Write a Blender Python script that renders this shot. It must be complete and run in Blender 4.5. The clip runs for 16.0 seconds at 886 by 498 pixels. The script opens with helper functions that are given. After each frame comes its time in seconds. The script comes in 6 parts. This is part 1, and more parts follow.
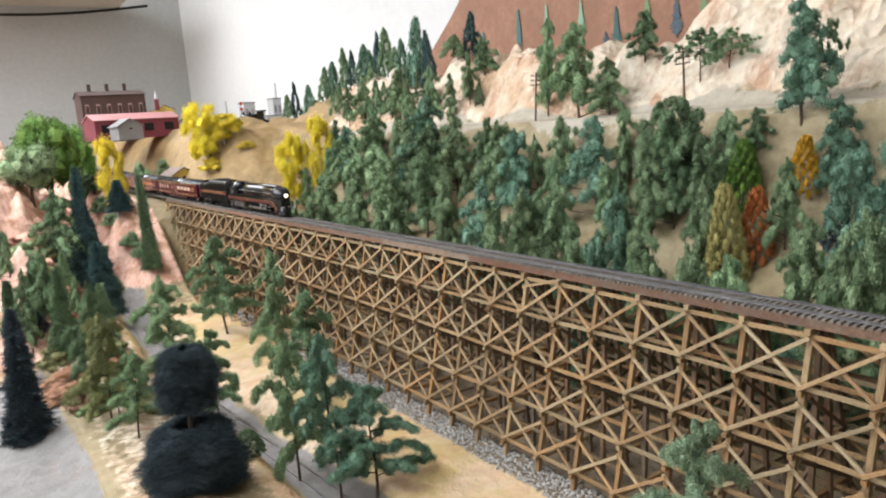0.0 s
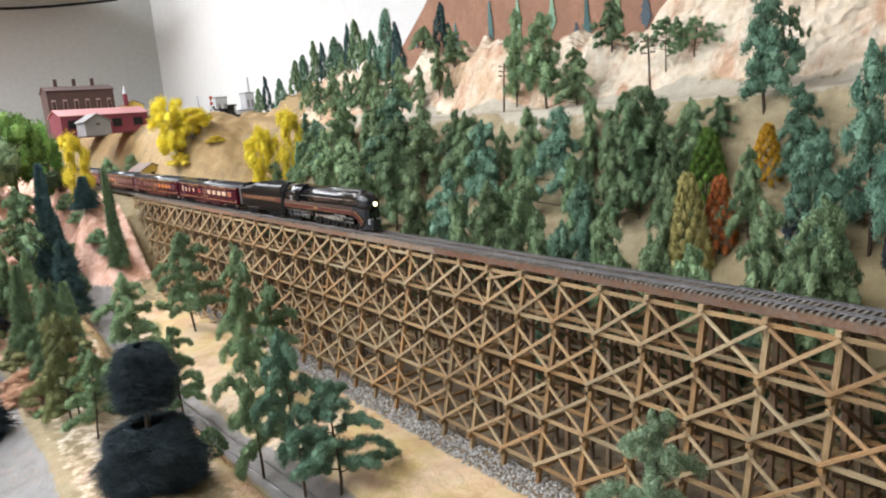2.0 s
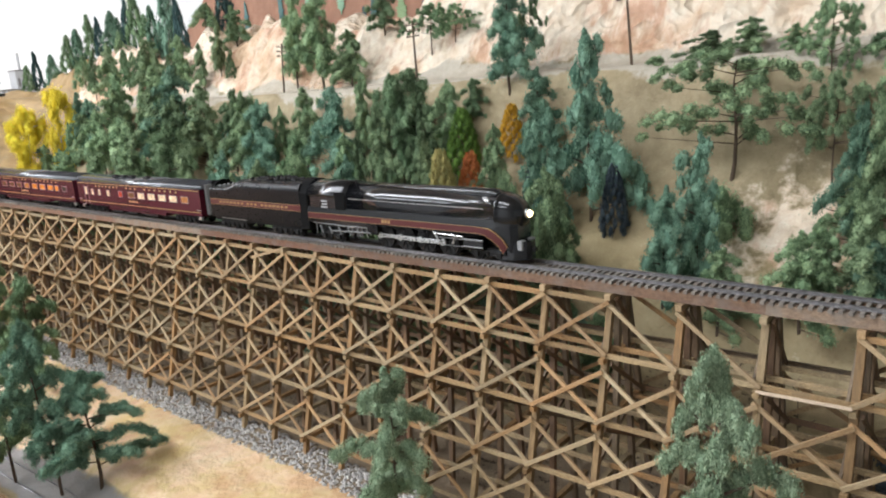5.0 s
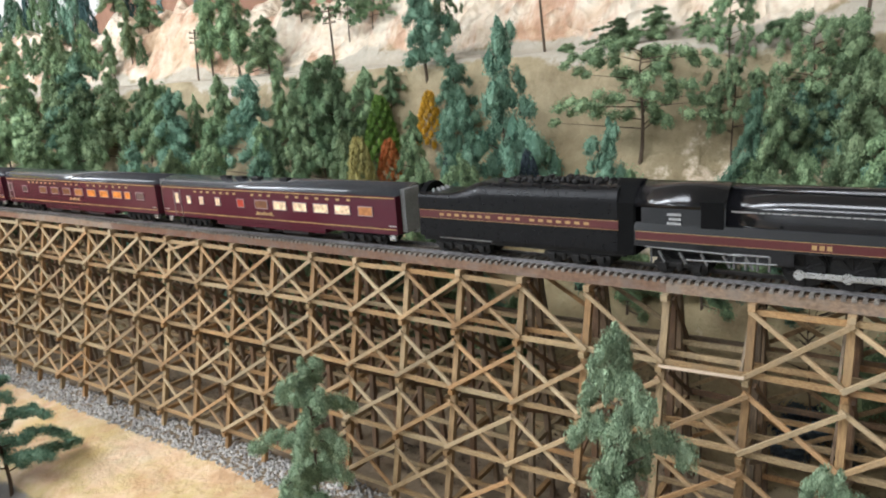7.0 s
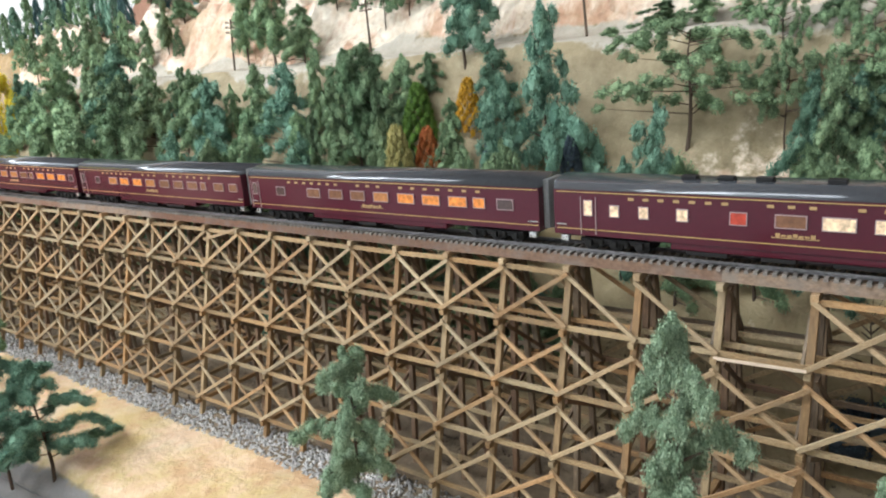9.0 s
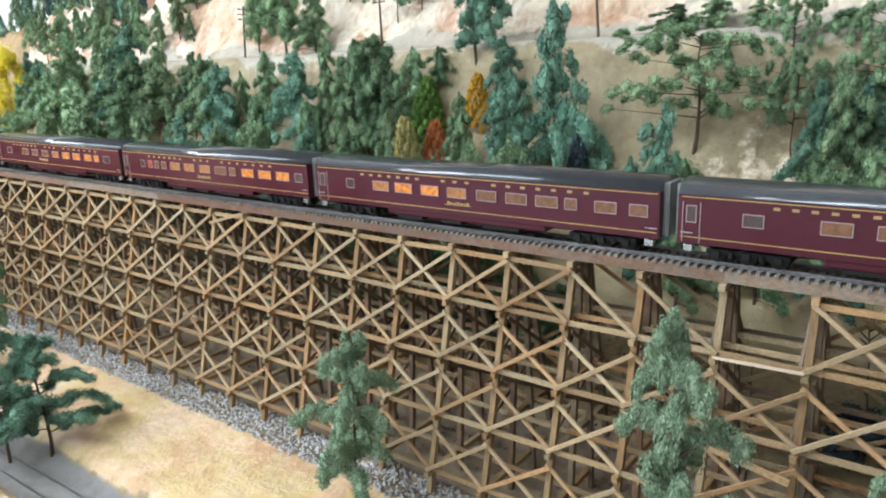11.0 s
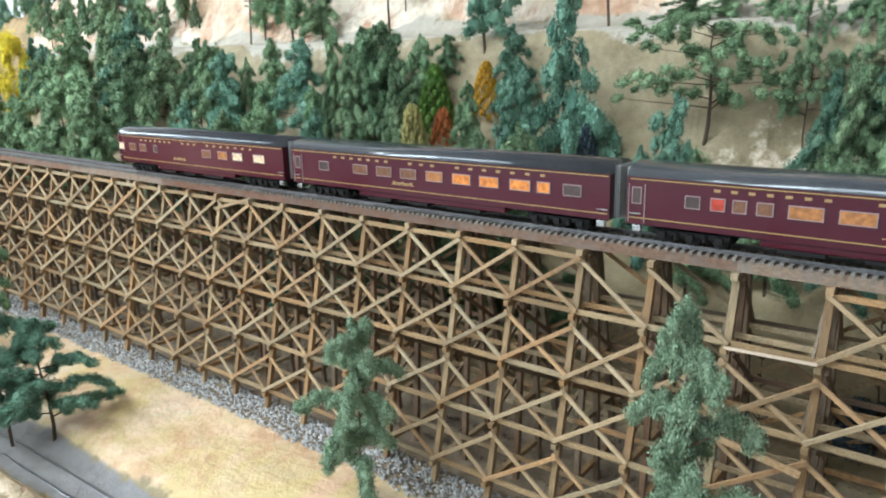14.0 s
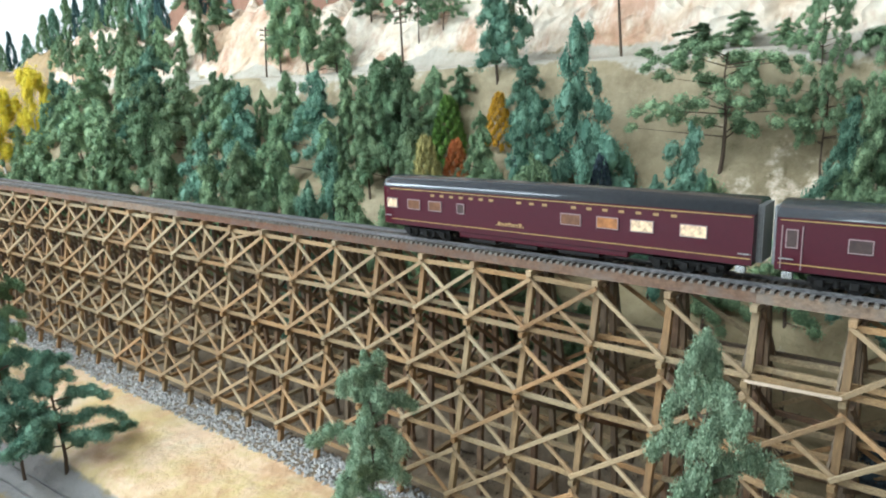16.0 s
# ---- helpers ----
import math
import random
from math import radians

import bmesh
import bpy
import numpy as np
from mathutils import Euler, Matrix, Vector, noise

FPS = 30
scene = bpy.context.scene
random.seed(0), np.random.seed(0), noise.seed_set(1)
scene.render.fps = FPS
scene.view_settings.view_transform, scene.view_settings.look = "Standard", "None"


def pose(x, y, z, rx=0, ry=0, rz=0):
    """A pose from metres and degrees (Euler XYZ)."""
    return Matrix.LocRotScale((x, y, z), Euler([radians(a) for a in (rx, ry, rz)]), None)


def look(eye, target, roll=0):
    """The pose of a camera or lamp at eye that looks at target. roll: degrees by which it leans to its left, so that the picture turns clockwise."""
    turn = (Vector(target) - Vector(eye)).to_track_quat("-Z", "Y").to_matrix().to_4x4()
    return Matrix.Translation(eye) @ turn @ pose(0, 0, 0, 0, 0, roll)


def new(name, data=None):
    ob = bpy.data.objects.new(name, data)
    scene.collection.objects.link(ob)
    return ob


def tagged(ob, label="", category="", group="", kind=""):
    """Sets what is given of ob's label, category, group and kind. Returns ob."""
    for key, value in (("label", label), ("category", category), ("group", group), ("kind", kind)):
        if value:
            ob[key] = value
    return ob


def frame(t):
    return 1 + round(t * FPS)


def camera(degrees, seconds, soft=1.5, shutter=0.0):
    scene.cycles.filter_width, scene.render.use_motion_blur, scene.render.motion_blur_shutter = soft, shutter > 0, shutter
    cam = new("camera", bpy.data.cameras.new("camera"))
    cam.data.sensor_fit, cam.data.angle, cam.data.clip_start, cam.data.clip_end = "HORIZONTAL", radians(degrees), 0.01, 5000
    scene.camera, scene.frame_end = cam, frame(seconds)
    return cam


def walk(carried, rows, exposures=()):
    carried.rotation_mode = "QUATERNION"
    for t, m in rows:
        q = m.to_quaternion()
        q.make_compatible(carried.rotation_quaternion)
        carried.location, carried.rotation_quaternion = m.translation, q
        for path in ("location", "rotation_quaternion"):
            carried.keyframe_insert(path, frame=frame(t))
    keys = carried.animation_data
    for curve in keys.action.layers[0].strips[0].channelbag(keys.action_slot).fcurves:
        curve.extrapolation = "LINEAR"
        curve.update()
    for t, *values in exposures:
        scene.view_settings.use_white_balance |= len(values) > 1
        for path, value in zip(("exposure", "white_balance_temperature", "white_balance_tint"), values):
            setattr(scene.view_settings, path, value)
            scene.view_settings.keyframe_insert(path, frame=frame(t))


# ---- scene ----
cam = camera(63.92, 16.0, 2.0)

PATH = [
    (0, (0.0065, -0.4507, 0.1531), (-0.8145, 0.0935, -0.0195), -4.18),
    (0.5, (0.0091, -0.4515, 0.1541), (-0.8154, 0.0878, -0.0175), -4.48),
    (1, (0.0084, -0.4431, 0.1520), (-0.8170, 0.0954, -0.0170), -5.01),
    (1.5, (0.0088, -0.4375, 0.1520), (-0.8103, 0.1079, -0.0257), -5.13),
    (2, (0.0093, -0.4310, 0.1477), (-0.7958, 0.1337, -0.0342), -4.58),
    (2.5, (0.0154, -0.4243, 0.1446), (-0.7697, 0.1667, -0.0407), -4.24),
    (3, (0.0254, -0.4209, 0.1435), (-0.7407, 0.1937, -0.0445), -4.04),
    (3.5, (0.0376, -0.4184, 0.1444), (-0.7009, 0.2279, -0.0476), -4.38),
    (4, (0.0438, -0.4168, 0.1401), (-0.6727, 0.2498, -0.0655), -4.26),
    (4.5, (0.0512, -0.4125, 0.1397), (-0.6353, 0.2827, -0.0736), -3.81),
    (5, (0.0643, -0.4011, 0.1370), (-0.5727, 0.3381, -0.0819), -3.91),
    (7.5, (0.0759, -0.3962, 0.1369), (-0.4830, 0.3966, -0.1064), -4.14),
    (8, (0.0719, -0.3957, 0.1352), (-0.4988, 0.3875, -0.1118), -4.20),
    (8.5, (0.0723, -0.3993, 0.1401), (-0.5070, 0.3766, -0.1096), -4.09),
    (9, (0.0620, -0.3938, 0.1315), (-0.5304, 0.3722, -0.1182), -4.58),
    (11.5, (0.0617, -0.4014, 0.1273), (-0.5291, 0.3648, -0.1254), -1.97),
    (12, (0.0624, -0.4000, 0.1264), (-0.5299, 0.3650, -0.1264), -2.28),
    (12.5, (0.0588, -0.4019, 0.1285), (-0.5323, 0.3633, -0.1265), -1.94),
    (13, (0.0556, -0.4027, 0.1238), (-0.5349, 0.3636, -0.1295), -1.80),
    (13.5, (0.0571, -0.4022, 0.1229), (-0.5345, 0.3619, -0.1343), -1.77),
    (14, (0.0560, -0.4007, 0.1220), (-0.5363, 0.3620, -0.1381), -1.49),
    (14.5, (0.0542, -0.3999, 0.1221), (-0.5400, 0.3604, -0.1403), -1.70),
    (15, (0.0536, -0.3994, 0.1255), (-0.5506, 0.3540, -0.1338), -1.90),
    (15.5, (0.0521, -0.3977, 0.1240), (-0.5620, 0.3556, -0.1115), -2.25),
    (16, (0.0541, -0.3974, 0.1228), (-0.5590, 0.3614, -0.0975), -1.98),
]
walk(cam, [(t, look(eye, target, roll)) for t, eye, target, roll in PATH],
     [(0, 0.03, 6550, 16), (4.5, 0.09, 6450, 16), (9, 0.29, 6220, 13), (11.5, 0.31, 5900, 10), (16, 0.33, 5800, 6)])

# ---- world and lamps ----
world = bpy.data.worlds.new("room_air")
world.use_nodes = True
world.node_tree.nodes["Background"].inputs[0].default_value = (0.80, 0.90, 1.0, 1)
world.node_tree.nodes["Background"].inputs[1].default_value = 0.12
scene.world = world

LAMP_WATTS = 18.5
CEILING_Z = 1.25


# ---- materials ----
def nodes_of(m):
    m.use_nodes = True
    t = m.node_tree
    return t, t.nodes["Principled BSDF"]


def link(t, a, b):
    t.links.new(a, b)


def noise_node(t, scale, detail=4.0, rough=0.6, coords=None):
    n = t.nodes.new("ShaderNodeTexNoise")
    n.inputs["Scale"].default_value = scale
    n.inputs["Detail"].default_value = detail
    n.inputs["Roughness"].default_value = rough
    if coords is not None:
        link(t, coords, n.inputs["Vector"])
    return n


def ramp(t, fac, lo, hi, a, b):
    r = t.nodes.new("ShaderNodeMapRange")
    r.inputs["From Min"].default_value, r.inputs["From Max"].default_value = lo, hi
    r.inputs["To Min"].default_value, r.inputs["To Max"].default_value = a, b
    link(t, fac, r.inputs["Value"])
    return r.outputs[0]


def mix(t, fac, a, b):
    m = t.nodes.new("ShaderNodeMix")
    m.data_type = "RGBA"
    for sock, v in ((m.inputs[0], fac), (m.inputs[6], a), (m.inputs[7], b)):
        if isinstance(v, (int, float)):
            sock.default_value = v
        elif isinstance(v, tuple):
            sock.default_value = (*v[:3], 1)
        else:
            link(t, v, sock)
    return m.outputs[2]


def bumped(t, p, height, strength, distance):
    b = t.nodes.new("ShaderNodeBump")
    b.inputs["Strength"].default_value = strength
    b.inputs["Distance"].default_value = distance
    link(t, height, b.inputs["Height"])
    link(t, b.outputs[0], p.inputs["Normal"])


def surface(name, dark, light, rough=0.7, metal=0.0, scale=300.0, patch=30.0, bump=0.3, depth=0.0005, spread="none", wear=0.5):
    """A two-scale material: fine grain and larger patches between two tones."""
    m = bpy.data.materials.new(name)
    t, p = nodes_of(m)
    co = t.nodes.new("ShaderNodeTexCoord").outputs["Object"]
    fine = noise_node(t, scale, 5, 0.65, co)
    big = noise_node(t, patch, 3, 0.6, co)
    c = mix(t, ramp(t, fine.outputs[0], 0.3, 0.7, 0, 1), dark, light)
    mean = tuple((a + b) / 2 for a, b in zip(dark, light))
    c = mix(t, ramp(t, big.outputs[0], 0.35, 0.65, 0, wear), c, tuple(v * 0.72 for v in mean))
    if spread != "none":
        if spread == "object":
            r = t.nodes.new("ShaderNodeObjectInfo").outputs["Random"]
        else:
            r = t.nodes.new("ShaderNodeNewGeometry").outputs["Random Per Island"]
        hs = t.nodes.new("ShaderNodeHueSaturation")
        link(t, ramp(t, r, 0, 1, 0.62, 1.35), hs.inputs["Value"])
        link(t, ramp(t, r, 0, 1, 0.485, 0.515), hs.inputs["Hue"])
        link(t, c, hs.inputs["Color"])
        c = hs.outputs[0]
    link(t, c, p.inputs["Base Color"])
    link(t, ramp(t, fine.outputs[0], 0.2, 0.8, max(0.04, rough - min(0.12, rough * 0.3)), min(1, rough + min(0.12, rough * 0.3))), p.inputs["Roughness"])
    p.inputs["Metallic"].default_value = metal
    if bump:
        bumped(t, p, fine.outputs[0], bump, depth)
    return m


def glowing(name, colour, strength):
    m = bpy.data.materials.new(name)
    t, p = nodes_of(m)
    p.inputs["Base Color"].default_value = (*(v * 0.22 for v in colour), 1)
    p.inputs["Roughness"].default_value = 0.2
    co = t.nodes.new("ShaderNodeTexCoord").outputs["Object"]
    n = noise_node(t, 230, 3, 0.6, co)
    c = mix(t, ramp(t, n.outputs[0], 0.35, 0.65, 0, 1), tuple(v * 0.22 for v in colour), colour)
    link(t, c, p.inputs["Emission Color"])
    p.inputs["Emission Strength"].default_value = strength
    return m


def timber(name, dark, light, rough=0.75, spread="object", weather=(0.20, 0.17, 0.13), along=9.0):
    """Stained stick: grain along its length, grey weathering, each stick a little different."""
    m = bpy.data.materials.new(name)
    t, p = nodes_of(m)
    co = t.nodes.new("ShaderNodeTexCoord").outputs["Object"]
    mp = t.nodes.new("ShaderNodeMapping")
    link(t, co, mp.inputs["Vector"])
    if spread == "object":
        mp.inputs["Scale"].default_value = (along, 1.3, 1.3)
        r = t.nodes.new("ShaderNodeObjectInfo").outputs["Random"]
    else:
        mp.inputs["Scale"].default_value = (170, 260, 260)
        r = t.nodes.new("ShaderNodeNewGeometry").outputs["Random Per Island"]
    off = t.nodes.new("ShaderNodeCombineXYZ")
    link(t, ramp(t, r, 0, 1, 0, 90), off.inputs[0])
    link(t, ramp(t, r, 0, 1, 0, 37), off.inputs[1])
    link(t, off.outputs[0], mp.inputs["Location"])
    fine = noise_node(t, 2.6, 6, 0.7, mp.outputs[0])
    patch = noise_node(t, 0.55, 3, 0.6, mp.outputs[0])
    c = mix(t, ramp(t, fine.outputs[0], 0.32, 0.68, 0, 1), dark, light)
    c = mix(t, ramp(t, patch.outputs[0], 0.45, 0.68, 0, 0.65), c, weather)
    hs = t.nodes.new("ShaderNodeHueSaturation")
    mul = t.nodes.new("ShaderNodeMath")
    mul.operation = "MULTIPLY"
    mul.inputs[1].default_value = 7.13
    link(t, r, mul.inputs[0])
    fr = t.nodes.new("ShaderNodeMath")
    fr.operation = "FRACT"
    link(t, mul.outputs[0], fr.inputs[0])
    link(t, ramp(t, r, 0, 1, 0.74, 1.22), hs.inputs["Value"])
    link(t, ramp(t, fr.outputs[0], 0, 1, 0.486, 0.510), hs.inputs["Hue"])
    link(t, ramp(t, fr.outputs[0], 0, 1, 1.15, 0.85), hs.inputs["Saturation"])
    link(t, c, hs.inputs["Color"])
    link(t, hs.outputs[0], p.inputs["Base Color"])
    link(t, ramp(t, fine.outputs[0], 0.2, 0.8, rough - 0.12, rough + 0.12), p.inputs["Roughness"])
    bumped(t, p, fine.outputs[0], 0.35, 0.0004)
    return m


WOOD = timber("stained_basswood", (0.250, 0.163, 0.077), (0.49, 0.345, 0.187), weather=(0.33, 0.25, 0.150))
WOOD_GIRT = timber("stained_basswood_board", (0.19, 0.120, 0.053), (0.41, 0.285, 0.142), weather=(0.25, 0.185, 0.105))
# Same basswood darkened for the shade inside and at the back of the trestle.
WOOD_SHADED = timber("shaded_basswood", (0.085, 0.052, 0.030), (0.25, 0.165, 0.092), weather=(0.12, 0.088, 0.057))
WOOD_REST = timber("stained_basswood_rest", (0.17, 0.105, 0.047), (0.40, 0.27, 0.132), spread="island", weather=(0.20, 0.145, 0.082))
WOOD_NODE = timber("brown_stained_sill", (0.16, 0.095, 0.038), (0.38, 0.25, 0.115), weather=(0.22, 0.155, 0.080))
WOOD_PALE = timber("bare_basswood", (0.50, 0.40, 0.28), (0.70, 0.60, 0.46), weather=(0.55, 0.46, 0.34))
FASCIA = timber("red_brown_timber", (0.105, 0.056, 0.032), (0.26, 0.155, 0.092), 0.65, weather=(0.185, 0.145, 0.115), along=26.0)
TIE = timber("grey_brown_tie", (0.085, 0.072, 0.058), (0.29, 0.26, 0.22), 0.8, weather=(0.12, 0.105, 0.088), along=5.0)
TIE_REST = timber("grey_brown_tie_rest", (0.11, 0.095, 0.08), (0.36, 0.33, 0.29), 0.8, spread="island", weather=(0.16, 0.14, 0.12))
RAIL = surface("nickel_rail", (0.16, 0.15, 0.15), (0.36, 0.35, 0.35), 0.38, 0.85, scale=500, patch=40, bump=0.05)
BARK = surface("brown_bark", (0.05, 0.035, 0.022), (0.15, 0.10, 0.065), 0.9, scale=600, patch=80, bump=0.5)
BIRCH = surface("white_bark", (0.45, 0.43, 0.40), (0.80, 0.78, 0.74), 0.85, scale=500, patch=60, bump=0.3)


def foliage(name, dark, light):
    m = bpy.data.materials.new(name)
    t, p = nodes_of(m)
    co = t.nodes.new("ShaderNodeTexCoord").outputs["Object"]
    r = t.nodes.new("ShaderNodeNewGeometry").outputs["Random Per Island"]
    o = t.nodes.new("ShaderNodeObjectInfo").outputs["Random"]
    big = noise_node(t, 5.0, 3, 0.6, co)
    c = mix(t, ramp(t, r, 0, 1, 0, 1), dark, light)
    c = mix(t, ramp(t, big.outputs[0], 0.4, 0.7, 0, 0.35), c, dark)
    hs = t.nodes.new("ShaderNodeHueSaturation")
    link(t, ramp(t, o, 0, 1, 0.78, 1.22), hs.inputs["Value"])
    link(t, ramp(t, o, 0, 1, 0.49, 0.51), hs.inputs["Hue"])
    link(t, c, hs.inputs["Color"])
    link(t, hs.outputs[0], p.inputs["Base Color"])
    p.inputs["Roughness"].default_value = 0.85
    p.inputs["Specular IOR Level"].default_value = 0.25
    fuzz = noise_node(t, 70, 3, 0.7, co)
    bumped(t, p, fuzz.outputs[0], 0.6, 0.01)
    return m


LEAF = {
    "green": foliage("green_foam_foliage", (0.130, 0.215, 0.108), (0.43, 0.575, 0.31)),
    "teal": foliage("teal_foam_foliage", (0.085, 0.180, 0.118), (0.29, 0.47, 0.32)),
    "deep": foliage("deep_green_foliage", (0.095, 0.165, 0.080), (0.30, 0.43, 0.235)),
    "blue": foliage("blue_black_needles", (0.026, 0.040, 0.050), (0.115, 0.155, 0.180)),
    "spruce": foliage("blue_green_needles", (0.026, 0.066, 0.066), (0.11, 0.20, 0.19)),
    "sage": foliage("pale_green_foam_foliage", (0.17, 0.26, 0.15), (0.48, 0.61, 0.40)),
    "bright": foliage("bright_green_foliage", (0.075, 0.18, 0.035), (0.26, 0.45, 0.11)),
    "lime": foliage("moss_green_foliage", (0.060, 0.115, 0.018), (0.20, 0.32, 0.06)),
    "olive": foliage("olive_yellow_foliage", (0.36, 0.31, 0.10), (0.74, 0.66, 0.26)),
    "orange": foliage("rust_orange_foliage", (0.50, 0.14, 0.032), (0.86, 0.36, 0.10)),
    "amber": foliage("amber_foliage", (0.54, 0.27, 0.018), (0.94, 0.56, 0.05)),
    "yellow": foliage("bright_yellow_foliage", (0.74, 0.52, 0.015), (1.0, 0.86, 0.12)),
    "rust": foliage("rusty_brush", (0.28, 0.12, 0.07), (0.60, 0.34, 0.23)),
    "brush": foliage("dry_green_brush", (0.14, 0.15, 0.060), (0.40, 0.40, 0.18)),
}

STONE = surface("grey_ballast_stone", (0.16, 0.15, 0.135), (0.52, 0.49, 0.45), 0.85, scale=500, patch=50, spread="island")
WALL = surface("white_wall_paint", (0.70, 0.71, 0.70), (0.76, 0.77, 0.76), 0.8, scale=40, patch=1.2, bump=0.05, wear=0.12)
# Left wall's paint, greyer than the white because its shade is put in.
WALL_SHADED = surface("shaded_wall_paint", (0.38, 0.39, 0.375), (0.44, 0.45, 0.435), 0.8, scale=40, patch=1.2, bump=0.05, wear=0.15)
CREAM = surface("cream_board", (0.55, 0.52, 0.44), (0.66, 0.63, 0.54), 0.7, scale=60, patch=4, bump=0.05)
FLOOR = surface("grey_concrete_floor", (0.22, 0.21, 0.20), (0.34, 0.33, 0.31), 0.6, scale=60, patch=3)

MAROON = surface("maroon_car_paint", (0.060, 0.0085, 0.016), (0.070, 0.010, 0.018), 0.18, scale=300, patch=12, bump=0.0, wear=0.12)
ROOF = surface("charcoal_car_roof", (0.040, 0.042, 0.046), (0.055, 0.057, 0.062), 0.15, scale=300, patch=14, bump=0.02)
BLACK = surface("satin_black_paint", (0.0035, 0.0035, 0.004), (0.006, 0.006, 0.007), 0.14, scale=300, patch=14, bump=0.015)
TANK = surface("dull_black_tank", (0.003, 0.003, 0.0035), (0.006, 0.006, 0.0065), 0.30, scale=300, patch=14, bump=0.03)
RUBBER = surface("black_vestibule", (0.003, 0.003, 0.003), (0.007, 0.007, 0.007), 0.8, scale=500, patch=40)
UNDER = surface("underframe_black", (0.006, 0.0055, 0.005), (0.015, 0.014, 0.013), 0.6, scale=500, patch=50)
for _dark, _gloss in ((BLACK, 0.55), (TANK, 0.20), (UNDER, 0.25), (RUBBER, 0.08), (MAROON, 0.34)):
    for _node in _dark.node_tree.nodes:
        if _node.type == "BSDF_PRINCIPLED":
            _node.inputs["Specular IOR Level"].default_value = _gloss
GOLD = surface("gold_lettering", (0.46, 0.29, 0.085), (0.56, 0.37, 0.13), 0.5, scale=900, patch=60, bump=0)
LETTER = surface("dull_gold_lettering", (0.33, 0.20, 0.08), (0.44, 0.28, 0.11), 0.5, scale=900, patch=60, bump=0)
BAND = surface("crimson_band", (0.068, 0.010, 0.011), (0.090, 0.014, 0.014), 0.32, scale=700, patch=40, bump=0)
SILVER = surface("polished_steel", (0.42, 0.42, 0.41), (0.66, 0.66, 0.64), 0.28, 0.9, scale=600, patch=60, bump=0.05)
STEEL = surface("dull_steel", (0.09, 0.09, 0.09), (0.24, 0.24, 0.23), 0.4, 0.7, scale=600, patch=60, bump=0.05)
GREY = surface("grey_vestibule_rubber", (0.20, 0.20, 0.20), (0.36, 0.36, 0.35), 0.5, scale=600, patch=60)
FRAME = surface("pale_window_frame", (0.30, 0.20, 0.20), (0.40, 0.29, 0.28), 0.4, 0.2, scale=700, patch=80, bump=0)
PANE_DARK = surface("dark_window_glass", (0.035, 0.020, 0.020), (0.09, 0.055, 0.045), 0.08, scale=260, patch=90, bump=0)
PANE_DIM = glowing("dim_warm_window", (0.42, 0.19, 0.09), 0.30)
PANE_WARM = glowing("warm_window", (0.80, 0.33, 0.10), 0.42)
PANE_LIT = glowing("lit_orange_window", (1.0, 0.34, 0.06), 0.75)
PANE_PALE = glowing("lit_pale_window", (1.0, 0.74, 0.46), 1.0)
PANE_RED = glowing("lit_red_window", (0.85, 0.10, 0.05), 0.40)
HEADLIGHT = glowing("headlight_glow", (1.0, 0.78, 0.42), 14.0)
LAMP_GLOW = glowing("tube_diffuser", (0.95, 1.0, 0.97), 3.0)


# ---- mesh helpers ----
def finish(name, verts, faces, material, parent=None, label="", smooth=False):
    me = bpy.data.meshes.new(name)
    me.from_pydata([tuple(v) for v in verts], [], [tuple(f) for f in faces])
    me.materials.append(material)
    if smooth:
        me.polygons.foreach_set("use_smooth", [True] * len(me.polygons))
    me.update()
    ob = new(name, me)
    if parent is not None:
        ob.parent = parent
    if label:
        tagged(ob, label)
    return ob


def part(name, bm, material, parent=None, label="", smooth=False):
    bmesh.ops.recalc_face_normals(bm, faces=bm.faces)
    me = bpy.data.meshes.new(name)
    bm.to_mesh(me)
    bm.free()
    me.materials.append(material)
    if smooth:
        me.polygons.foreach_set("use_smooth", [True] * len(me.polygons))
    ob = new(name, me)
    if parent is not None:
        ob.parent = parent
    if label:
        tagged(ob, label)
    return ob


def box(bm, x0, x1, y0, y1, z0, z1, bevel=0.0):
    m = Matrix.Translation(((x0 + x1) / 2, (y0 + y1) / 2, (z0 + z1) / 2)) @ Matrix.Diagonal((x1 - x0, y1 - y0, z1 - z0, 1))
    vs = bmesh.ops.create_cube(bm, size=1, matrix=m)["verts"]
    if bevel:
        es = list({e for v in vs for e in v.link_edges})
        bmesh.ops.bevel(bm, geom=es, offset=bevel, segments=2, affect="EDGES", profile=0.6)
    return bm


def loft(bm, rings, closed=True, caps=True):
    """Faces between rings of equal length."""
    vs = [[bm.verts.new(p) for p in ring] for ring in rings]
    n = len(vs[0])
    for a, b in zip(vs, vs[1:]):
        for k in range(n if closed else n - 1):
            bm.faces.new((a[k], a[(k + 1) % n], b[(k + 1) % n], b[k]))
    if caps:
        bm.faces.new(vs[0])
        bm.faces.new(list(reversed(vs[-1])))
    return bm


def boxed(name, x0, x1, y0, y1, z0, z1, material, parent=None, label="", bevel=0.0):
    return part(name, box(bmesh.new(), x0, x1, y0, y1, z0, z1, bevel), material, parent, label)


def rod(bm, a, b, r0, r1=None, seg=8):
    a, b = Vector(a), Vector(b)
    d = b - a
    m = Matrix.Translation((a + b) / 2) @ d.to_track_quat("Z", "Y").to_matrix().to_4x4()
    bmesh.ops.create_cone(bm, cap_ends=True, segments=seg, radius1=r0, radius2=r0 if r1 is None else r1, depth=d.length, matrix=m)
    return bm


def empty(name, m=None, **tags):
    ob = new(name)
    ob.empty_display_size = 0.02
    if m is not None:
        ob.matrix_basis = m
    return tagged(ob, **tags)


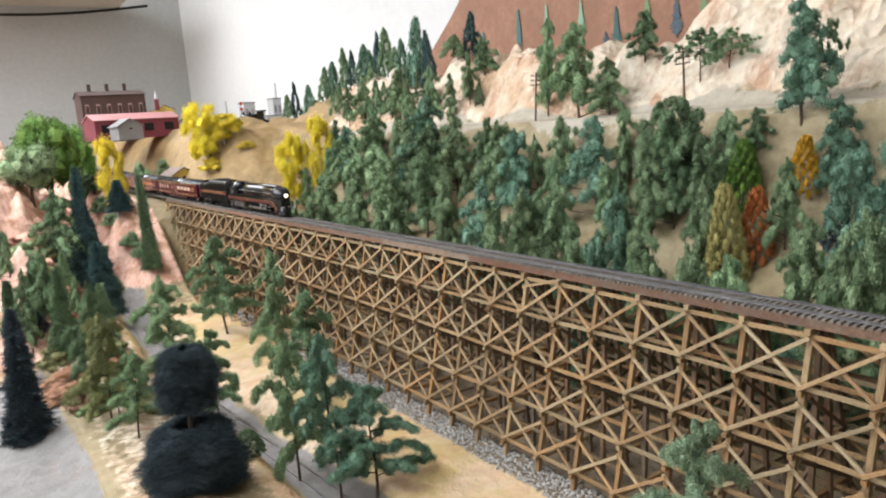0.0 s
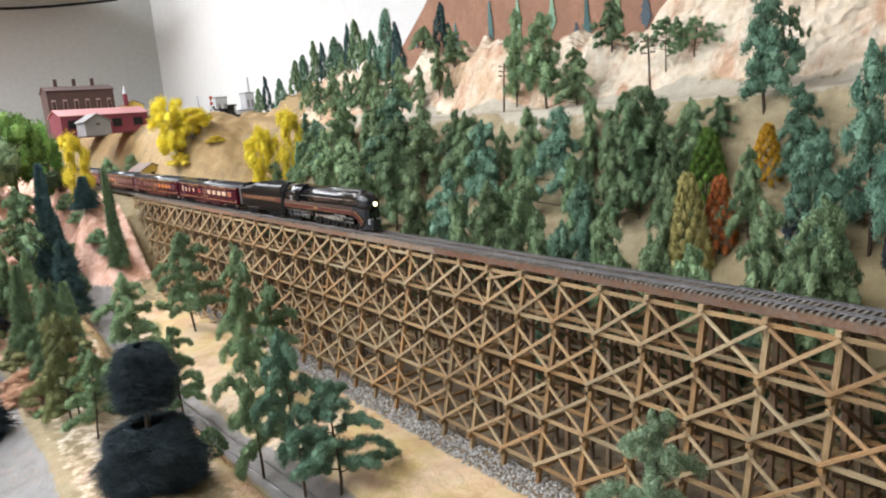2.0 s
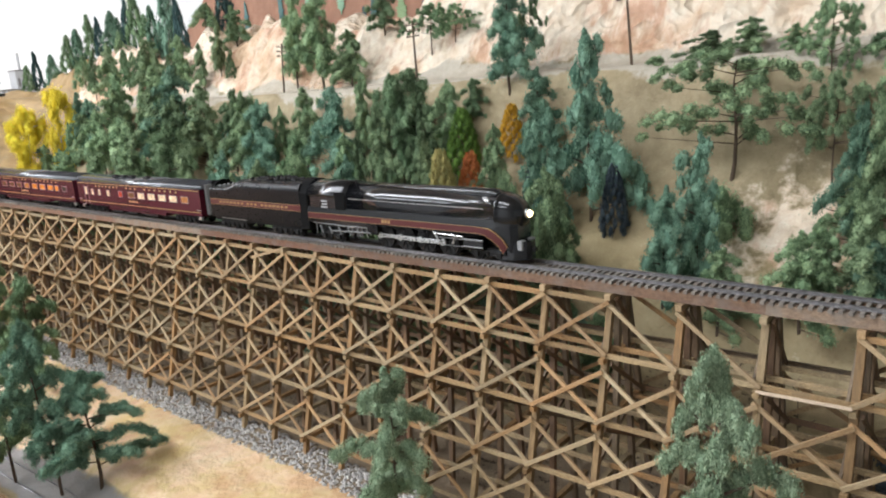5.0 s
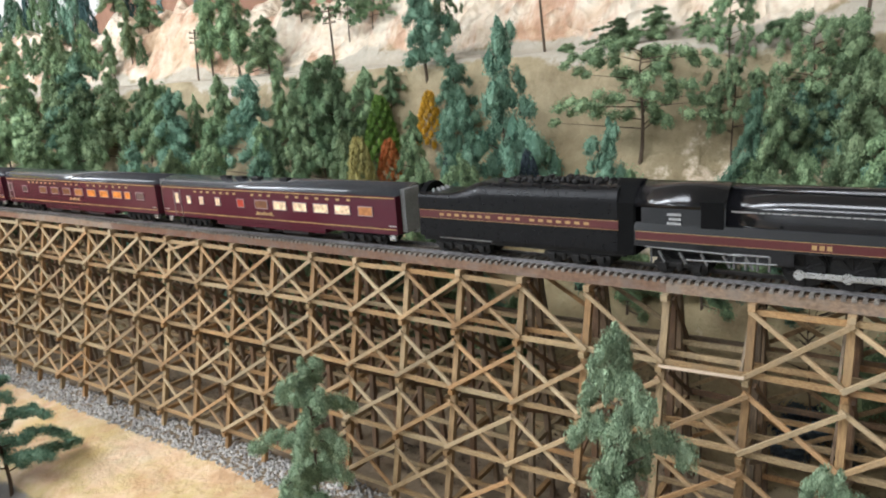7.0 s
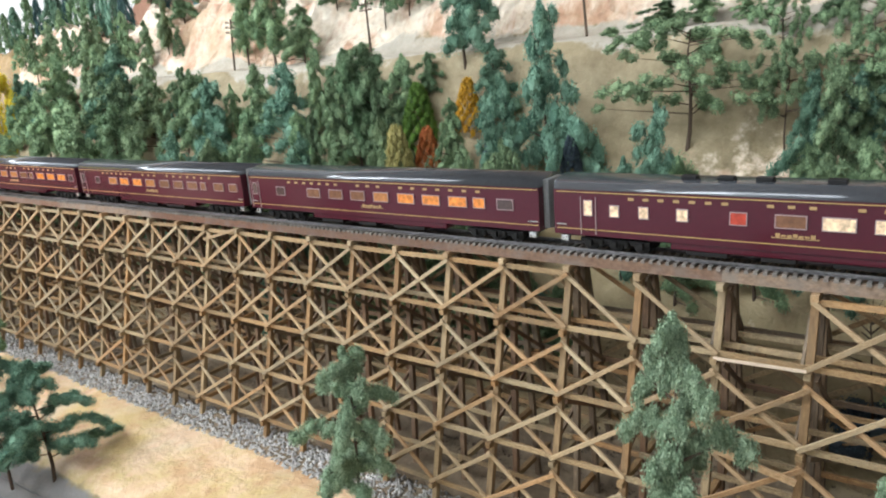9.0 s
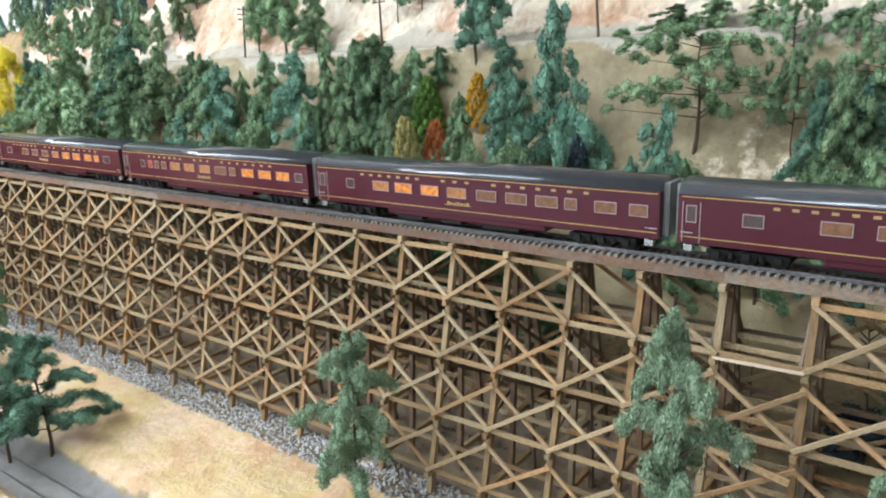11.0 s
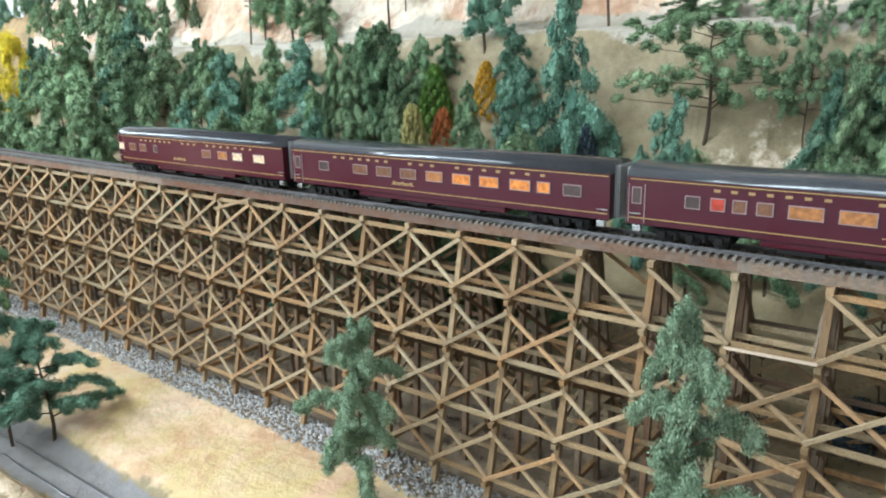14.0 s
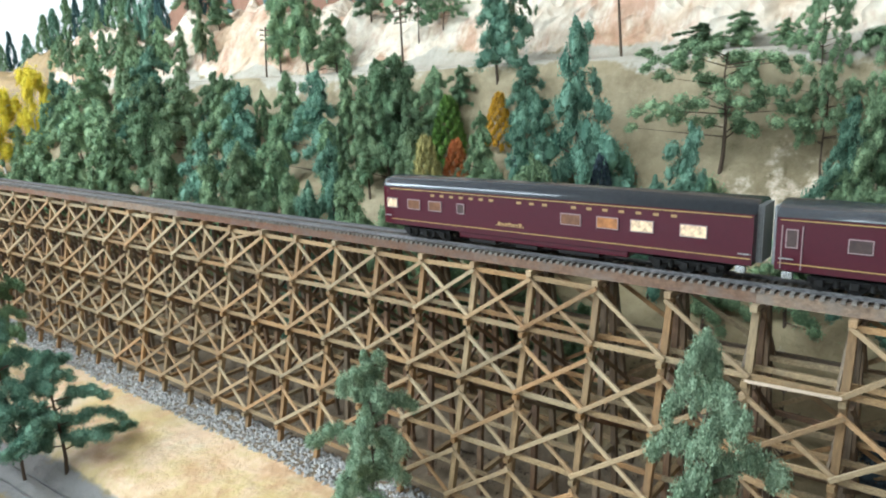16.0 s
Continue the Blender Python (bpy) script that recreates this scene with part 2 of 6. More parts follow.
UNIT = bpy.data.meshes.new("timber")
_b = bmesh.new()
bmesh.ops.create_cube(_b, size=1)
_b.to_mesh(UNIT)
_b.free()
TIMBERS = {}


def timber_mesh(material):
    if material.name not in TIMBERS:
        me = UNIT.copy()
        me.materials.append(material)
        TIMBERS[material.name] = me
    return TIMBERS[material.name]


def beam_matrix(p, q, wide, deep, extra=0.0):
    """A squared timber from p to q: wide across, deep upwards."""
    p, q = Vector(p), Vector(q)
    d = (q - p).normalized()
    side = d.cross(Vector((0, 0, 1)))
    side = side.normalized() if side.length > 1e-4 else Vector((1, 0, 0))
    up = side.cross(d)
    m = Matrix((d, side, up)).transposed().to_4x4()
    m.translation = (p + q) / 2
    return m @ Matrix.Diagonal(((q - p).length + extra, wide, deep, 1))


def beam(name, p, q, wide, deep, material, parent, extra=0.0):
    ob = new(name, timber_mesh(material))
    ob.parent = parent
    ob.matrix_basis = beam_matrix(p, q, wide, deep, extra)
    return ob


CUBE_V = np.array([(-.5, -.5, -.5), (.5, -.5, -.5), (.5, .5, -.5), (-.5, .5, -.5), (-.5, -.5, .5), (.5, -.5, .5), (.5, .5, .5), (-.5, .5, .5)])
CUBE_F = ((0, 3, 2, 1), (4, 5, 6, 7), (0, 1, 5, 4), (1, 2, 6, 5), (2, 3, 7, 6), (3, 0, 4, 7))


def joined_beams(name, matrices, material, parent):
    verts, faces = [], []
    for m in matrices:
        k = len(verts)
        verts += [m @ Vector(v) for v in CUBE_V]
        faces += [tuple(k + i for i in f) for f in CUBE_F]
    return tagged(finish(name, verts, faces, material, parent), kind="stuff")


def wheel(name, x, r, parent, rods=False):
    bm = bmesh.new()
    for s in (-1, 1):
        rod(bm, (x if not rods else 0, s * 0.0098, 0), (x if not rods else 0, s * 0.0072, 0), r, seg=24)
        rod(bm, (x if not rods else 0, s * 0.0075, 0), (x if not rods else 0, s * 0.0066, 0), r * 1.12, seg=24)
        if rods:
            for k in range(10):
                a = k * math.tau / 10
                rod(bm, (0, s * 0.0100, 0), (r * 0.85 * math.cos(a), s * 0.0100, r * 0.85 * math.sin(a)), 0.0006, seg=5)
            rod(bm, (0.0034, s * 0.0096, 0), (0.0034, s * 0.0112, 0), 0.0012, seg=8)
    rod(bm, (x if not rods else 0, -0.007, 0), (x if not rods else 0, 0.007, 0), 0.0012, seg=8)
    return part(name, bm, UNDER, parent, "dark spoked wheels on an axle" if rods else "")


# ---- plan: the line of the track and the lie of the land ----
YC = 0.0165       # middle of the track on the trestle
PITCH = 0.0482    # distance from bent to bent
RAIL_TOP = 0.0118


def bend(x):
    s = max(0.0, -0.72 - x)
    k = s * s / (s + 0.16)
    return -0.058 * k, 0.0195 * k


def on_track(x):
    """The middle of the rail tops at x."""
    y, z = bend(x)
    return Vector((x, YC + y, RAIL_TOP + z))


def lattice(seed, nx, ny):
    return np.random.RandomState(seed).rand(nx, ny)


def value_noise(x, y, cell, seed):
    g = lattice(seed, 97, 89)
    u, v = np.asarray(x) / cell + 31.7, np.asarray(y) / cell + 17.3
    i, j = np.floor(u).astype(int), np.floor(v).astype(int)
    a, b = u - i, v - j
    a, b = a * a * (3 - 2 * a), b * b * (3 - 2 * b)
    i0, i1, j0, j1 = i % 97, (i + 1) % 97, j % 89, (j + 1) % 89
    return (g[i0, j0] * (1 - a) + g[i1, j0] * a) * (1 - b) + (g[i0, j1] * (1 - a) + g[i1, j1] * a) * b - 0.5


def smooth(a, b, v):
    t = np.clip((np.asarray(v, float) - a) / (b - a), 0, 1)
    return t * t * (3 - 2 * t)


def valley(y):
    ys = (-1.0, -0.52, -0.45, -0.40, -0.37, -0.31, -0.27, -0.235, -0.212, -0.172, -0.152, -0.11, -0.072, -0.04, 0.045, 0.09, 0.13, 0.20, 0.245, 0.268, 0.278, 0.325, 0.34, 0.42, 0.52, 0.70)
    zs = (-0.17, -0.16, -0.175, -0.175, -0.165, -0.16, -0.172, -0.172, -0.205, -0.205, -0.190, -0.184, -0.184, -0.184, -0.183, -0.105, -0.055, 0.0, 0.055, 0.132, 0.147, 0.150, 0.168, 0.29, 0.42, 0.60)
    return np.interp(y, ys, zs)


def road_shift(x, y):
    """How far the valley road bends aside from its mean line."""
    return (np.interp(x, (-2.0, -1.75, -1.5, -0.95, -0.6, -0.3), (-0.14, -0.165, -0.205, -0.218, -0.192, -0.182)) + 0.192) * smooth(-0.09, -0.16, y)


def land(x, y):
    """Height of the ground."""
    x, y = np.asarray(x, float), np.asarray(y, float)
    wob = 0.02 * value_noise(x, 0 * y, 0.21, 3) + 0.012 * value_noise(x, y, 0.09, 4)
    z = valley(y - road_shift(x, y) + wob * smooth(0.05, 0.15, np.abs(y)))
    # the hill's crest falls away towards the town
    crest = np.interp(x, (-4.5, -2.0, -1.85, -1.7, -1.5, -1.2, -0.85, -0.66, -0.58, -0.45, 1.5), (0.185, 0.185, 0.205, 0.255, 0.27, 0.255, 0.235, 0.225, 0.28, 0.60, 0.62))
    crest = crest + 0.02 * value_noise(x, y, 0.16, 5)
    z = np.minimum(z, crest)
    # plateau, its brown slope and the abutment beyond the trestle
    w = smooth(-1.45, -1.85, x)
    ty = np.interp(x, (-4.5, -1.8, -0.9, 2), (-0.22, -0.05, -0.008, 0)) + YC
    tz = np.interp(x, (-4.5, -1.8, -0.9, 2), (0.075, 0.0185, 0.003, 0)) - 0.002
    d = y - ty
    town = np.interp(d, (-0.5, -0.36, -0.26, -0.19, -0.125, -0.03, 0.03, 0.06, 0.13, 0.17, 0.4), (-0.10, -0.13, -0.165, -0.155, -0.02, 0.0, 0.0, 0.03, 0.135, 0.168, 0.168))
    town = np.where(d < -0.03, town + tz * smooth(-0.2, -0.03, d), np.minimum(town + tz, 0.193))
    z = z * (1 - w) + np.maximum(town, np.where(d > 0.12, z, -9)) * w
    # pink rock rising at the near side
    rock = smooth(-1.15, -1.6, x) * smooth(-0.25, -0.38, y)
    z = z + rock * (0.12 + 0.06 * value_noise(x, y, 0.12, 8))
    z = z + smooth(-1.72, -1.98, x) * smooth(-0.20, -0.28, y) * 0.16
    # relief, rougher on the slopes
    steep = np.clip(smooth(0.08, 0.16, y) * (1 - smooth(0.25, 0.268, y) * (1 - smooth(0.325, 0.345, y))) + w * smooth(-0.06, -0.1, d) + rock, 0, 1)
    rough = 0.03 * value_noise(x, y, 0.075, 6) + 0.020 * np.abs(value_noise(x + 0.3 * y, y, 0.034, 7)) + 0.008 * value_noise(x, y, 0.014, 9)
    fold = 1.0 * (0.10 * (0.5 - np.abs(value_noise(x + 0.5 * y, y * 0.5, 0.10, 21))) ** 1.5 + 0.05 * np.abs(value_noise(x - 0.4 * y, y * 0.7, 0.045, 22)) + 0.02 * np.abs(value_noise(x, y, 0.02, 23)) - 0.03)
    z = z + fold * smooth(0.335, 0.37, y) * (1 - w)
    z = z + rough * (0.12 + 0.88 * steep) * np.where(np.abs(d) < 0.03, 0.1, 1) * (1 + 2.6 * np.clip(rock + w * smooth(-0.05, -0.1, d), 0, 1))
    # nothing under the trestle reaches its timbers
    return np.where((x > -1.74) & (y > -0.075) & (y < 0.05), np.minimum(z, -0.18), z)


def ground_z(x, y):
    return float(land(np.array([x]), np.array([y]))[0])


# ---- the ground ----
def ground_material():
    m = bpy.data.materials.new("scenery_ground")
    t, p = nodes_of(m)
    co = t.nodes.new("ShaderNodeTexCoord").outputs["Object"]
    za = t.nodes.new("ShaderNodeVertexColor")
    za.layer_name = "zone_a"
    zb = t.nodes.new("ShaderNodeVertexColor")
    zb.layer_name = "zone_b"
    sa, sb = t.nodes.new("ShaderNodeSeparateColor"), t.nodes.new("ShaderNodeSeparateColor")
    link(t, za.outputs[0], sa.inputs[0])
    link(t, zb.outputs[0], sb.inputs[0])
    fine = noise_node(t, 420, 5, 0.7, co)
    mid = noise_node(t, 55, 4, 0.65, co)
    big = noise_node(t, 11, 3, 0.6, co)
    f, g, h = (ramp(t, n.outputs[0], 0.32, 0.68, 0, 1) for n in (fine, mid, big))

    def tones(a, b, c):
        return mix(t, ramp(t, f, 0, 1, 0, 0.6), mix(t, g, a, b), mix(t, h, b, c))

    def edge(w):
        """A zone's weight with a ragged border."""
        add = t.nodes.new("ShaderNodeMath")
        add.operation = "ADD"
        link(t, w, add.inputs[0])
        link(t, ramp(t, mid.outputs[0], 0.3, 0.7, -0.35, 0.35), add.inputs[1])
        return ramp(t, add.outputs[0], 0.34, 0.66, 0, 1)

    earth = tones((0.25, 0.175, 0.085), (0.39, 0.30, 0.165), (0.20, 0.14, 0.07))
    olive = noise_node(t, 19, 4, 0.7, co)
    earth = mix(t, ramp(t, olive.outputs[0], 0.36, 0.68, 0, 0.85), earth, tones((0.19, 0.155, 0.08), (0.30, 0.25, 0.13), (0.36, 0.26, 0.15)))
    sand = mix(t, ramp(t, big.outputs[0], 0.47, 0.64, 0, 0.9), tones((0.50, 0.355, 0.14), (0.60, 0.455, 0.22), (0.48, 0.34, 0.155)), tones((0.57, 0.43, 0.28), (0.68, 0.56, 0.40), (0.52, 0.37, 0.24)))
    road = tones((0.16, 0.15, 0.145), (0.26, 0.245, 0.23), (0.22, 0.185, 0.15))
    plaster = tones((0.66, 0.52, 0.36), (0.84, 0.76, 0.62), (0.60, 0.40, 0.25))
    rusty = noise_node(t, 7, 3, 0.6, co)
    plaster = mix(t, ramp(t, rusty.outputs[0], 0.50, 0.66, 0, 0.75), plaster, tones((0.46, 0.24, 0.12), (0.66, 0.42, 0.24), (0.36, 0.24, 0.11)))
    stretch = t.nodes.new("ShaderNodeMapping")
    stretch.inputs["Scale"].default_value = (1.0, 0.5, 0.35)
    link(t, co, stretch.inputs["Vector"])
    streak = noise_node(t, 26, 4, 0.65, stretch.outputs[0])
    plaster = mix(t, ramp(t, streak.outputs[0], 0.50, 0.62, 0, 0.9), plaster, tones((0.45, 0.24, 0.14), (0.62, 0.37, 0.25), (0.38, 0.24, 0.11)))
    sand = mix(t, ramp(t, streak.outputs[0], 0.54, 0.66, 0, 0.8), mix(t, ramp(t, olive.outputs[0], 0.50, 0.62, 0, 0.7), sand, tones((0.64, 0.40, 0.24), (0.78, 0.59, 0.42), (0.56, 0.33, 0.19))), tones((0.44, 0.25, 0.13), (0.68, 0.43, 0.29), (0.36, 0.22, 0.10)))
    pink = mix(t, ramp(t, olive.outputs[0], 0.48, 0.62, 0, 0.85), tones((0.60, 0.30, 0.21), (0.84, 0.58, 0.46), (0.46, 0.22, 0.14)), tones((0.34, 0.15, 0.08), (0.52, 0.27, 0.16), (0.22, 0.14, 0.07)))
    ledge = tones((0.36, 0.32, 0.25), (0.52, 0.47, 0.38), (0.40, 0.32, 0.22))
    # Brown earth under the trestle, its tones lowered to hold the shade there.
    shaded_dirt = tones((0.10, 0.072, 0.044), (0.27, 0.20, 0.125), (0.15, 0.105, 0.062))
    pale = tones((0.27, 0.215, 0.115), (0.45, 0.37, 0.225), (0.22, 0.165, 0.085))
    ochre = tones((0.38, 0.29, 0.14), (0.54, 0.44, 0.25), (0.30, 0.215, 0.10))
    zc = t.nodes.new("ShaderNodeVertexColor")
    zc.layer_name = "zone_c"
    sc = t.nodes.new("ShaderNodeSeparateColor")
    link(t, zc.outputs[0], sc.inputs[0])
    earth = mix(t, sc.outputs[0], earth, pale)
    earth = mix(t, sc.outputs[1], earth, ochre)
    earth = mix(t, sc.outputs[2], earth, tones((0.27, 0.165, 0.065), (0.42, 0.285, 0.125), (0.22, 0.135, 0.055)))
    stain = noise_node(t, 15, 5, 0.65, co)
    earth = mix(t, ramp(t, stain.outputs[0], 0.50, 0.66, 0, 0.7), earth, tones((0.15, 0.105, 0.05), (0.25, 0.185, 0.09), (0.13, 0.11, 0.05)))
    blot = noise_node(t, 21, 5, 0.7, co)
    sand = mix(t, ramp(t, blot.outputs[0], 0.52, 0.62, 0, 0.7), sand, tones((0.40, 0.21, 0.10), (0.60, 0.37, 0.20), (0.30, 0.17, 0.07)))
    c = mix(t, edge(sa.outputs[0]), earth, sand)
    c = mix(t, edge(sa.outputs[1]), c, road)
    c = mix(t, edge(sa.outputs[2]), c, plaster)
    c = mix(t, edge(sb.outputs[0]), c, pink)
    c = mix(t, edge(sb.outputs[1]), c, ledge)
    c = mix(t, edge(sb.outputs[2]), c, shaded_dirt)
    link(t, c, p.inputs["Base Color"])
    link(t, ramp(t, sa.outputs[0], 0, 1, 0.70, 0.42), p.inputs["Roughness"])
    b2 = t.nodes.new("ShaderNodeMath")
    b2.operation = "MULTIPLY_ADD"
    link(t, mid.outputs[0], b2.inputs[0])
    b2.inputs[1].default_value = 3.0
    link(t, fine.outputs[0], b2.inputs[2])
    # crumpled cloth under the plaster
    vor = t.nodes.new("ShaderNodeTexVoronoi")
    vor.inputs["Scale"].default_value = 17
    link(t, mix(t, 0.30, co, big.outputs[1]), vor.inputs["Vector"])
    b3 = t.nodes.new("ShaderNodeMath")
    b3.operation = "MULTIPLY_ADD"
    crease = t.nodes.new("ShaderNodeMath")
    crease.operation = "MULTIPLY"
    link(t, vor.outputs["Distance"], crease.inputs[0])
    link(t, sa.outputs[2], crease.inputs[1])
    link(t, crease.outputs[0], b3.inputs[0])
    b3.inputs[1].default_value = 13.0
    link(t, b2.outputs[0], b3.inputs[2])
    bumped(t, p, b3.outputs[0], 0.7, 0.0016)
    return m


def build_ground():
    xs = np.concatenate([np.arange(-4.3, -2.0, 0.028), np.arange(-2.0, 0.45, 0.008), np.arange(0.45, 1.3, 0.03)])
    ys = np.concatenate([np.arange(-0.8, -0.48, 0.02), np.arange(-0.48, 0.46, 0.0075), np.arange(0.46, 0.66, 0.02), [0.66, 0.73]])
    gx, gy = np.meshgrid(xs, ys, indexing="ij")
    gz = land(gx, gy)
    nx, ny = gx.shape
    verts = np.stack([gx.ravel(), gy.ravel(), gz.ravel()], 1)
    i = np.arange(nx * ny).reshape(nx, ny)
    faces = np.stack([i[:-1, :-1].ravel(), i[1:, :-1].ravel(), i[1:, 1:].ravel(), i[:-1, 1:].ravel()], 1)
    me = bpy.data.meshes.new("ground")
    me.vertices.add(len(verts))
    me.vertices.foreach_set("co", verts.astype(np.float32).ravel())
    me.loops.add(faces.size)
    me.loops.foreach_set("vertex_index", faces.ravel().astype(np.int32))
    me.polygons.add(len(faces))
    me.polygons.foreach_set("loop_start", np.arange(0, faces.size, 4, dtype=np.int32))
    me.polygons.foreach_set("use_smooth", np.ones(len(faces), bool))
    me.update(calc_edges=True)
    x, y, z = gx.ravel(), gy.ravel(), gz.ravel()
    far = smooth(-1.42, -1.6, x)
    edge = 0.02 * value_noise(x, y, 0.08, 11)
    ye = y + edge
    near = 1 - far
    yr = y - road_shift(x, y)
    ye2 = ye - road_shift(x, y)
    sand = smooth(-0.055, -0.060, y + 0.15 * edge) * smooth(-0.172, -0.16, ye2) * near
    sand = np.maximum(sand, 0.7 * smooth(-0.262, -0.25, ye2) * smooth(-0.212, -0.222, ye2))
    road = smooth(-0.218, -0.206, yr) * smooth(-0.160, -0.172, yr)
    road = np.maximum(road, smooth(-0.385, -0.395, ye) * smooth(-1.25, -1.1, x))
    plaster = smooth(0.322, 0.335, ye) * smooth(-1.75, -1.6, x)
    # a bare pale patch on the slope
    plaster = np.maximum(plaster, 0.9 * np.exp(-((x + 0.07) / 0.075) ** 2 - ((y - 0.20) / 0.045) ** 2))
    plaster = np.maximum(plaster, 0.50 * smooth(-0.385, -0.37, ye) * smooth(-0.214, -0.226, ye2) * (0.5 + value_noise(x, y, 0.06, 31)) * 1.4)
    pink = np.maximum(far * smooth(-0.075, -0.095, y) * smooth(-0.36, -0.3, y) * smooth(-0.16, -0.13, z), smooth(-1.1, -1.3, x) * smooth(-0.27, -0.33, ye))
    ledge = smooth(0.268, 0.280, y + 0.8 * edge) * smooth(0.335, 0.325, ye) * smooth(-1.6, -1.45, x)
    shaded_dirt = smooth(-0.062, -0.056, y) * smooth(0.075, 0.05, ye) * near
    # paler earth high on the slope, ochre on its lower part
    hill = smooth(0.115, 0.155, y) * near
    bank = far * smooth(-0.02, 0.03, y) * smooth(0.60, 0.40, y)
    pale = hill * smooth(0.15, 0.22, y + 0.16 * value_noise(x, y, 0.08, 51)) * 0.8
    ochre = hill * smooth(-0.36, -0.24, x) * smooth(0.215, 0.17, y + 0.06 * value_noise(x, y, 0.07, 52)) * 0.9
    for name, cols in (("zone_a", (sand, road, plaster)), ("zone_b", (pink, ledge, shaded_dirt)), ("zone_c", (pale, ochre, bank))):
        a = me.color_attributes.new(name, "FLOAT_COLOR", "POINT")
        a.data.foreach_set("color", np.stack([*cols, np.ones_like(x)], 1).astype(np.float32).ravel())
    me.materials.append(ground_material())
    return tagged(new("ground", me), "modelled valley floor, earth slopes and plaster cliffs", "ground", kind="structure")


build_ground()

# ---- the room ----
def slab(name, x0, x1, y0, y1, z0, z1, material, label, category):
    return tagged(boxed(name, x0, x1, y0, y1, z0, z1, material), label, category, kind="structure")


slab("floor", -4.5, 2.6, -3.2, 0.9, -1.36, -1.30, FLOOR, "plain grey concrete floor below the layout", "floor")
slab("wall_back", -4.5, 2.6, 0.74, 0.84, -1.30, 2.2, WALL, "smooth white painted wall behind the scenery", "wall")
slab("wall_left", -4.5, -4.35, -3.2, 0.74, -1.30, 2.2, WALL_SHADED, "wall beyond the model town, greyed for shade", "wall")
slab("wall_right", 2.5, 2.6, -3.2, 0.74, -1.30, 2.2, WALL, "plain white painted wall", "wall")
slab("wall_front", -4.5, 2.6, -3.3, -3.2, -1.30, 2.2, WALL, "plain white painted wall", "wall")
slab("ceiling", -4.5, 2.6, -3.3, 0.84, CEILING_Z + 0.02, CEILING_Z + 0.08, WALL, "plain white ceiling", "ceiling")


def ceiling_lamp(x, y, watts):
    root = empty("ceiling_light", pose(x, y, CEILING_Z), label="long white fluorescent ceiling light with diffuser", category="light", group="ceiling lights")
    boxed("housing", -0.6, 0.6, -0.18, 0.18, 0.0, 0.02, WALL, root)
    boxed("diffuser", -0.59, 0.59, -0.17, 0.17, -0.03, -0.001, LAMP_GLOW, root, bevel=0.008)
    lamp = bpy.data.lights.new("tube_light", "AREA")
    lamp.shape, lamp.size, lamp.size_y = "RECTANGLE", 1.18, 0.34
    lamp.energy, lamp.color = watts, (0.92, 1.0, 1.05)
    ob = new("tube_light", lamp)
    ob.matrix_basis = pose(x, y, CEILING_Z - 0.036)


# strengths graded to brighten the left; first lamp added for the far wall
for lx, ly, share in ((-3.5, -0.2, 0.75), (-2.9, -0.84, 1.2), (-1.65, -0.84, 1.40), (-0.4, -0.84, 0.74), (-2.9, -2.1, 1.3), (-1.6, -2.1, 2.3), (-0.3, -2.1, 0.85)):
    ceiling_lamp(lx, ly, LAMP_WATTS * share)

# ---- the trestle ----
BENTS = range(-7, 38)
LEVELS = (0.0, -0.0420, -0.0843, -0.1262, -0.1680)
LEAN = 0.235
FACE = 0.0065     # how far the posts stand in from the ends of the caps


def bent_at(i):
    x = -PITCH * i + 0.0005 * math.sin(i * 2.7)
    y, z = bend(x)
    return Vector((x, y, z))


def foot_z(i, y):
    p = bent_at(i)
    return max(ground_z(p.x, y) - 0.002, -0.195)


def front(i, z, out=0.0):
    """On the leaning front face of bent i, z below the cap."""
    p = bent_at(i)
    return Vector((p.x, p.y + FACE + LEAN * z - out, p.z + z))


def back(i, z, out=0.0):
    p = bent_at(i)
    return Vector((p.x, p.y + 2 * YC - FACE - LEAN * z + out, p.z + z))


def floor_level(i):
    """How far below the cap the bent's feet stand."""
    p = bent_at(i)
    return max(-0.200, min(-0.03, ground_z(p.x, p.y - 0.045) - p.z - 0.004)) if i > 33 else -0.188 - p.z


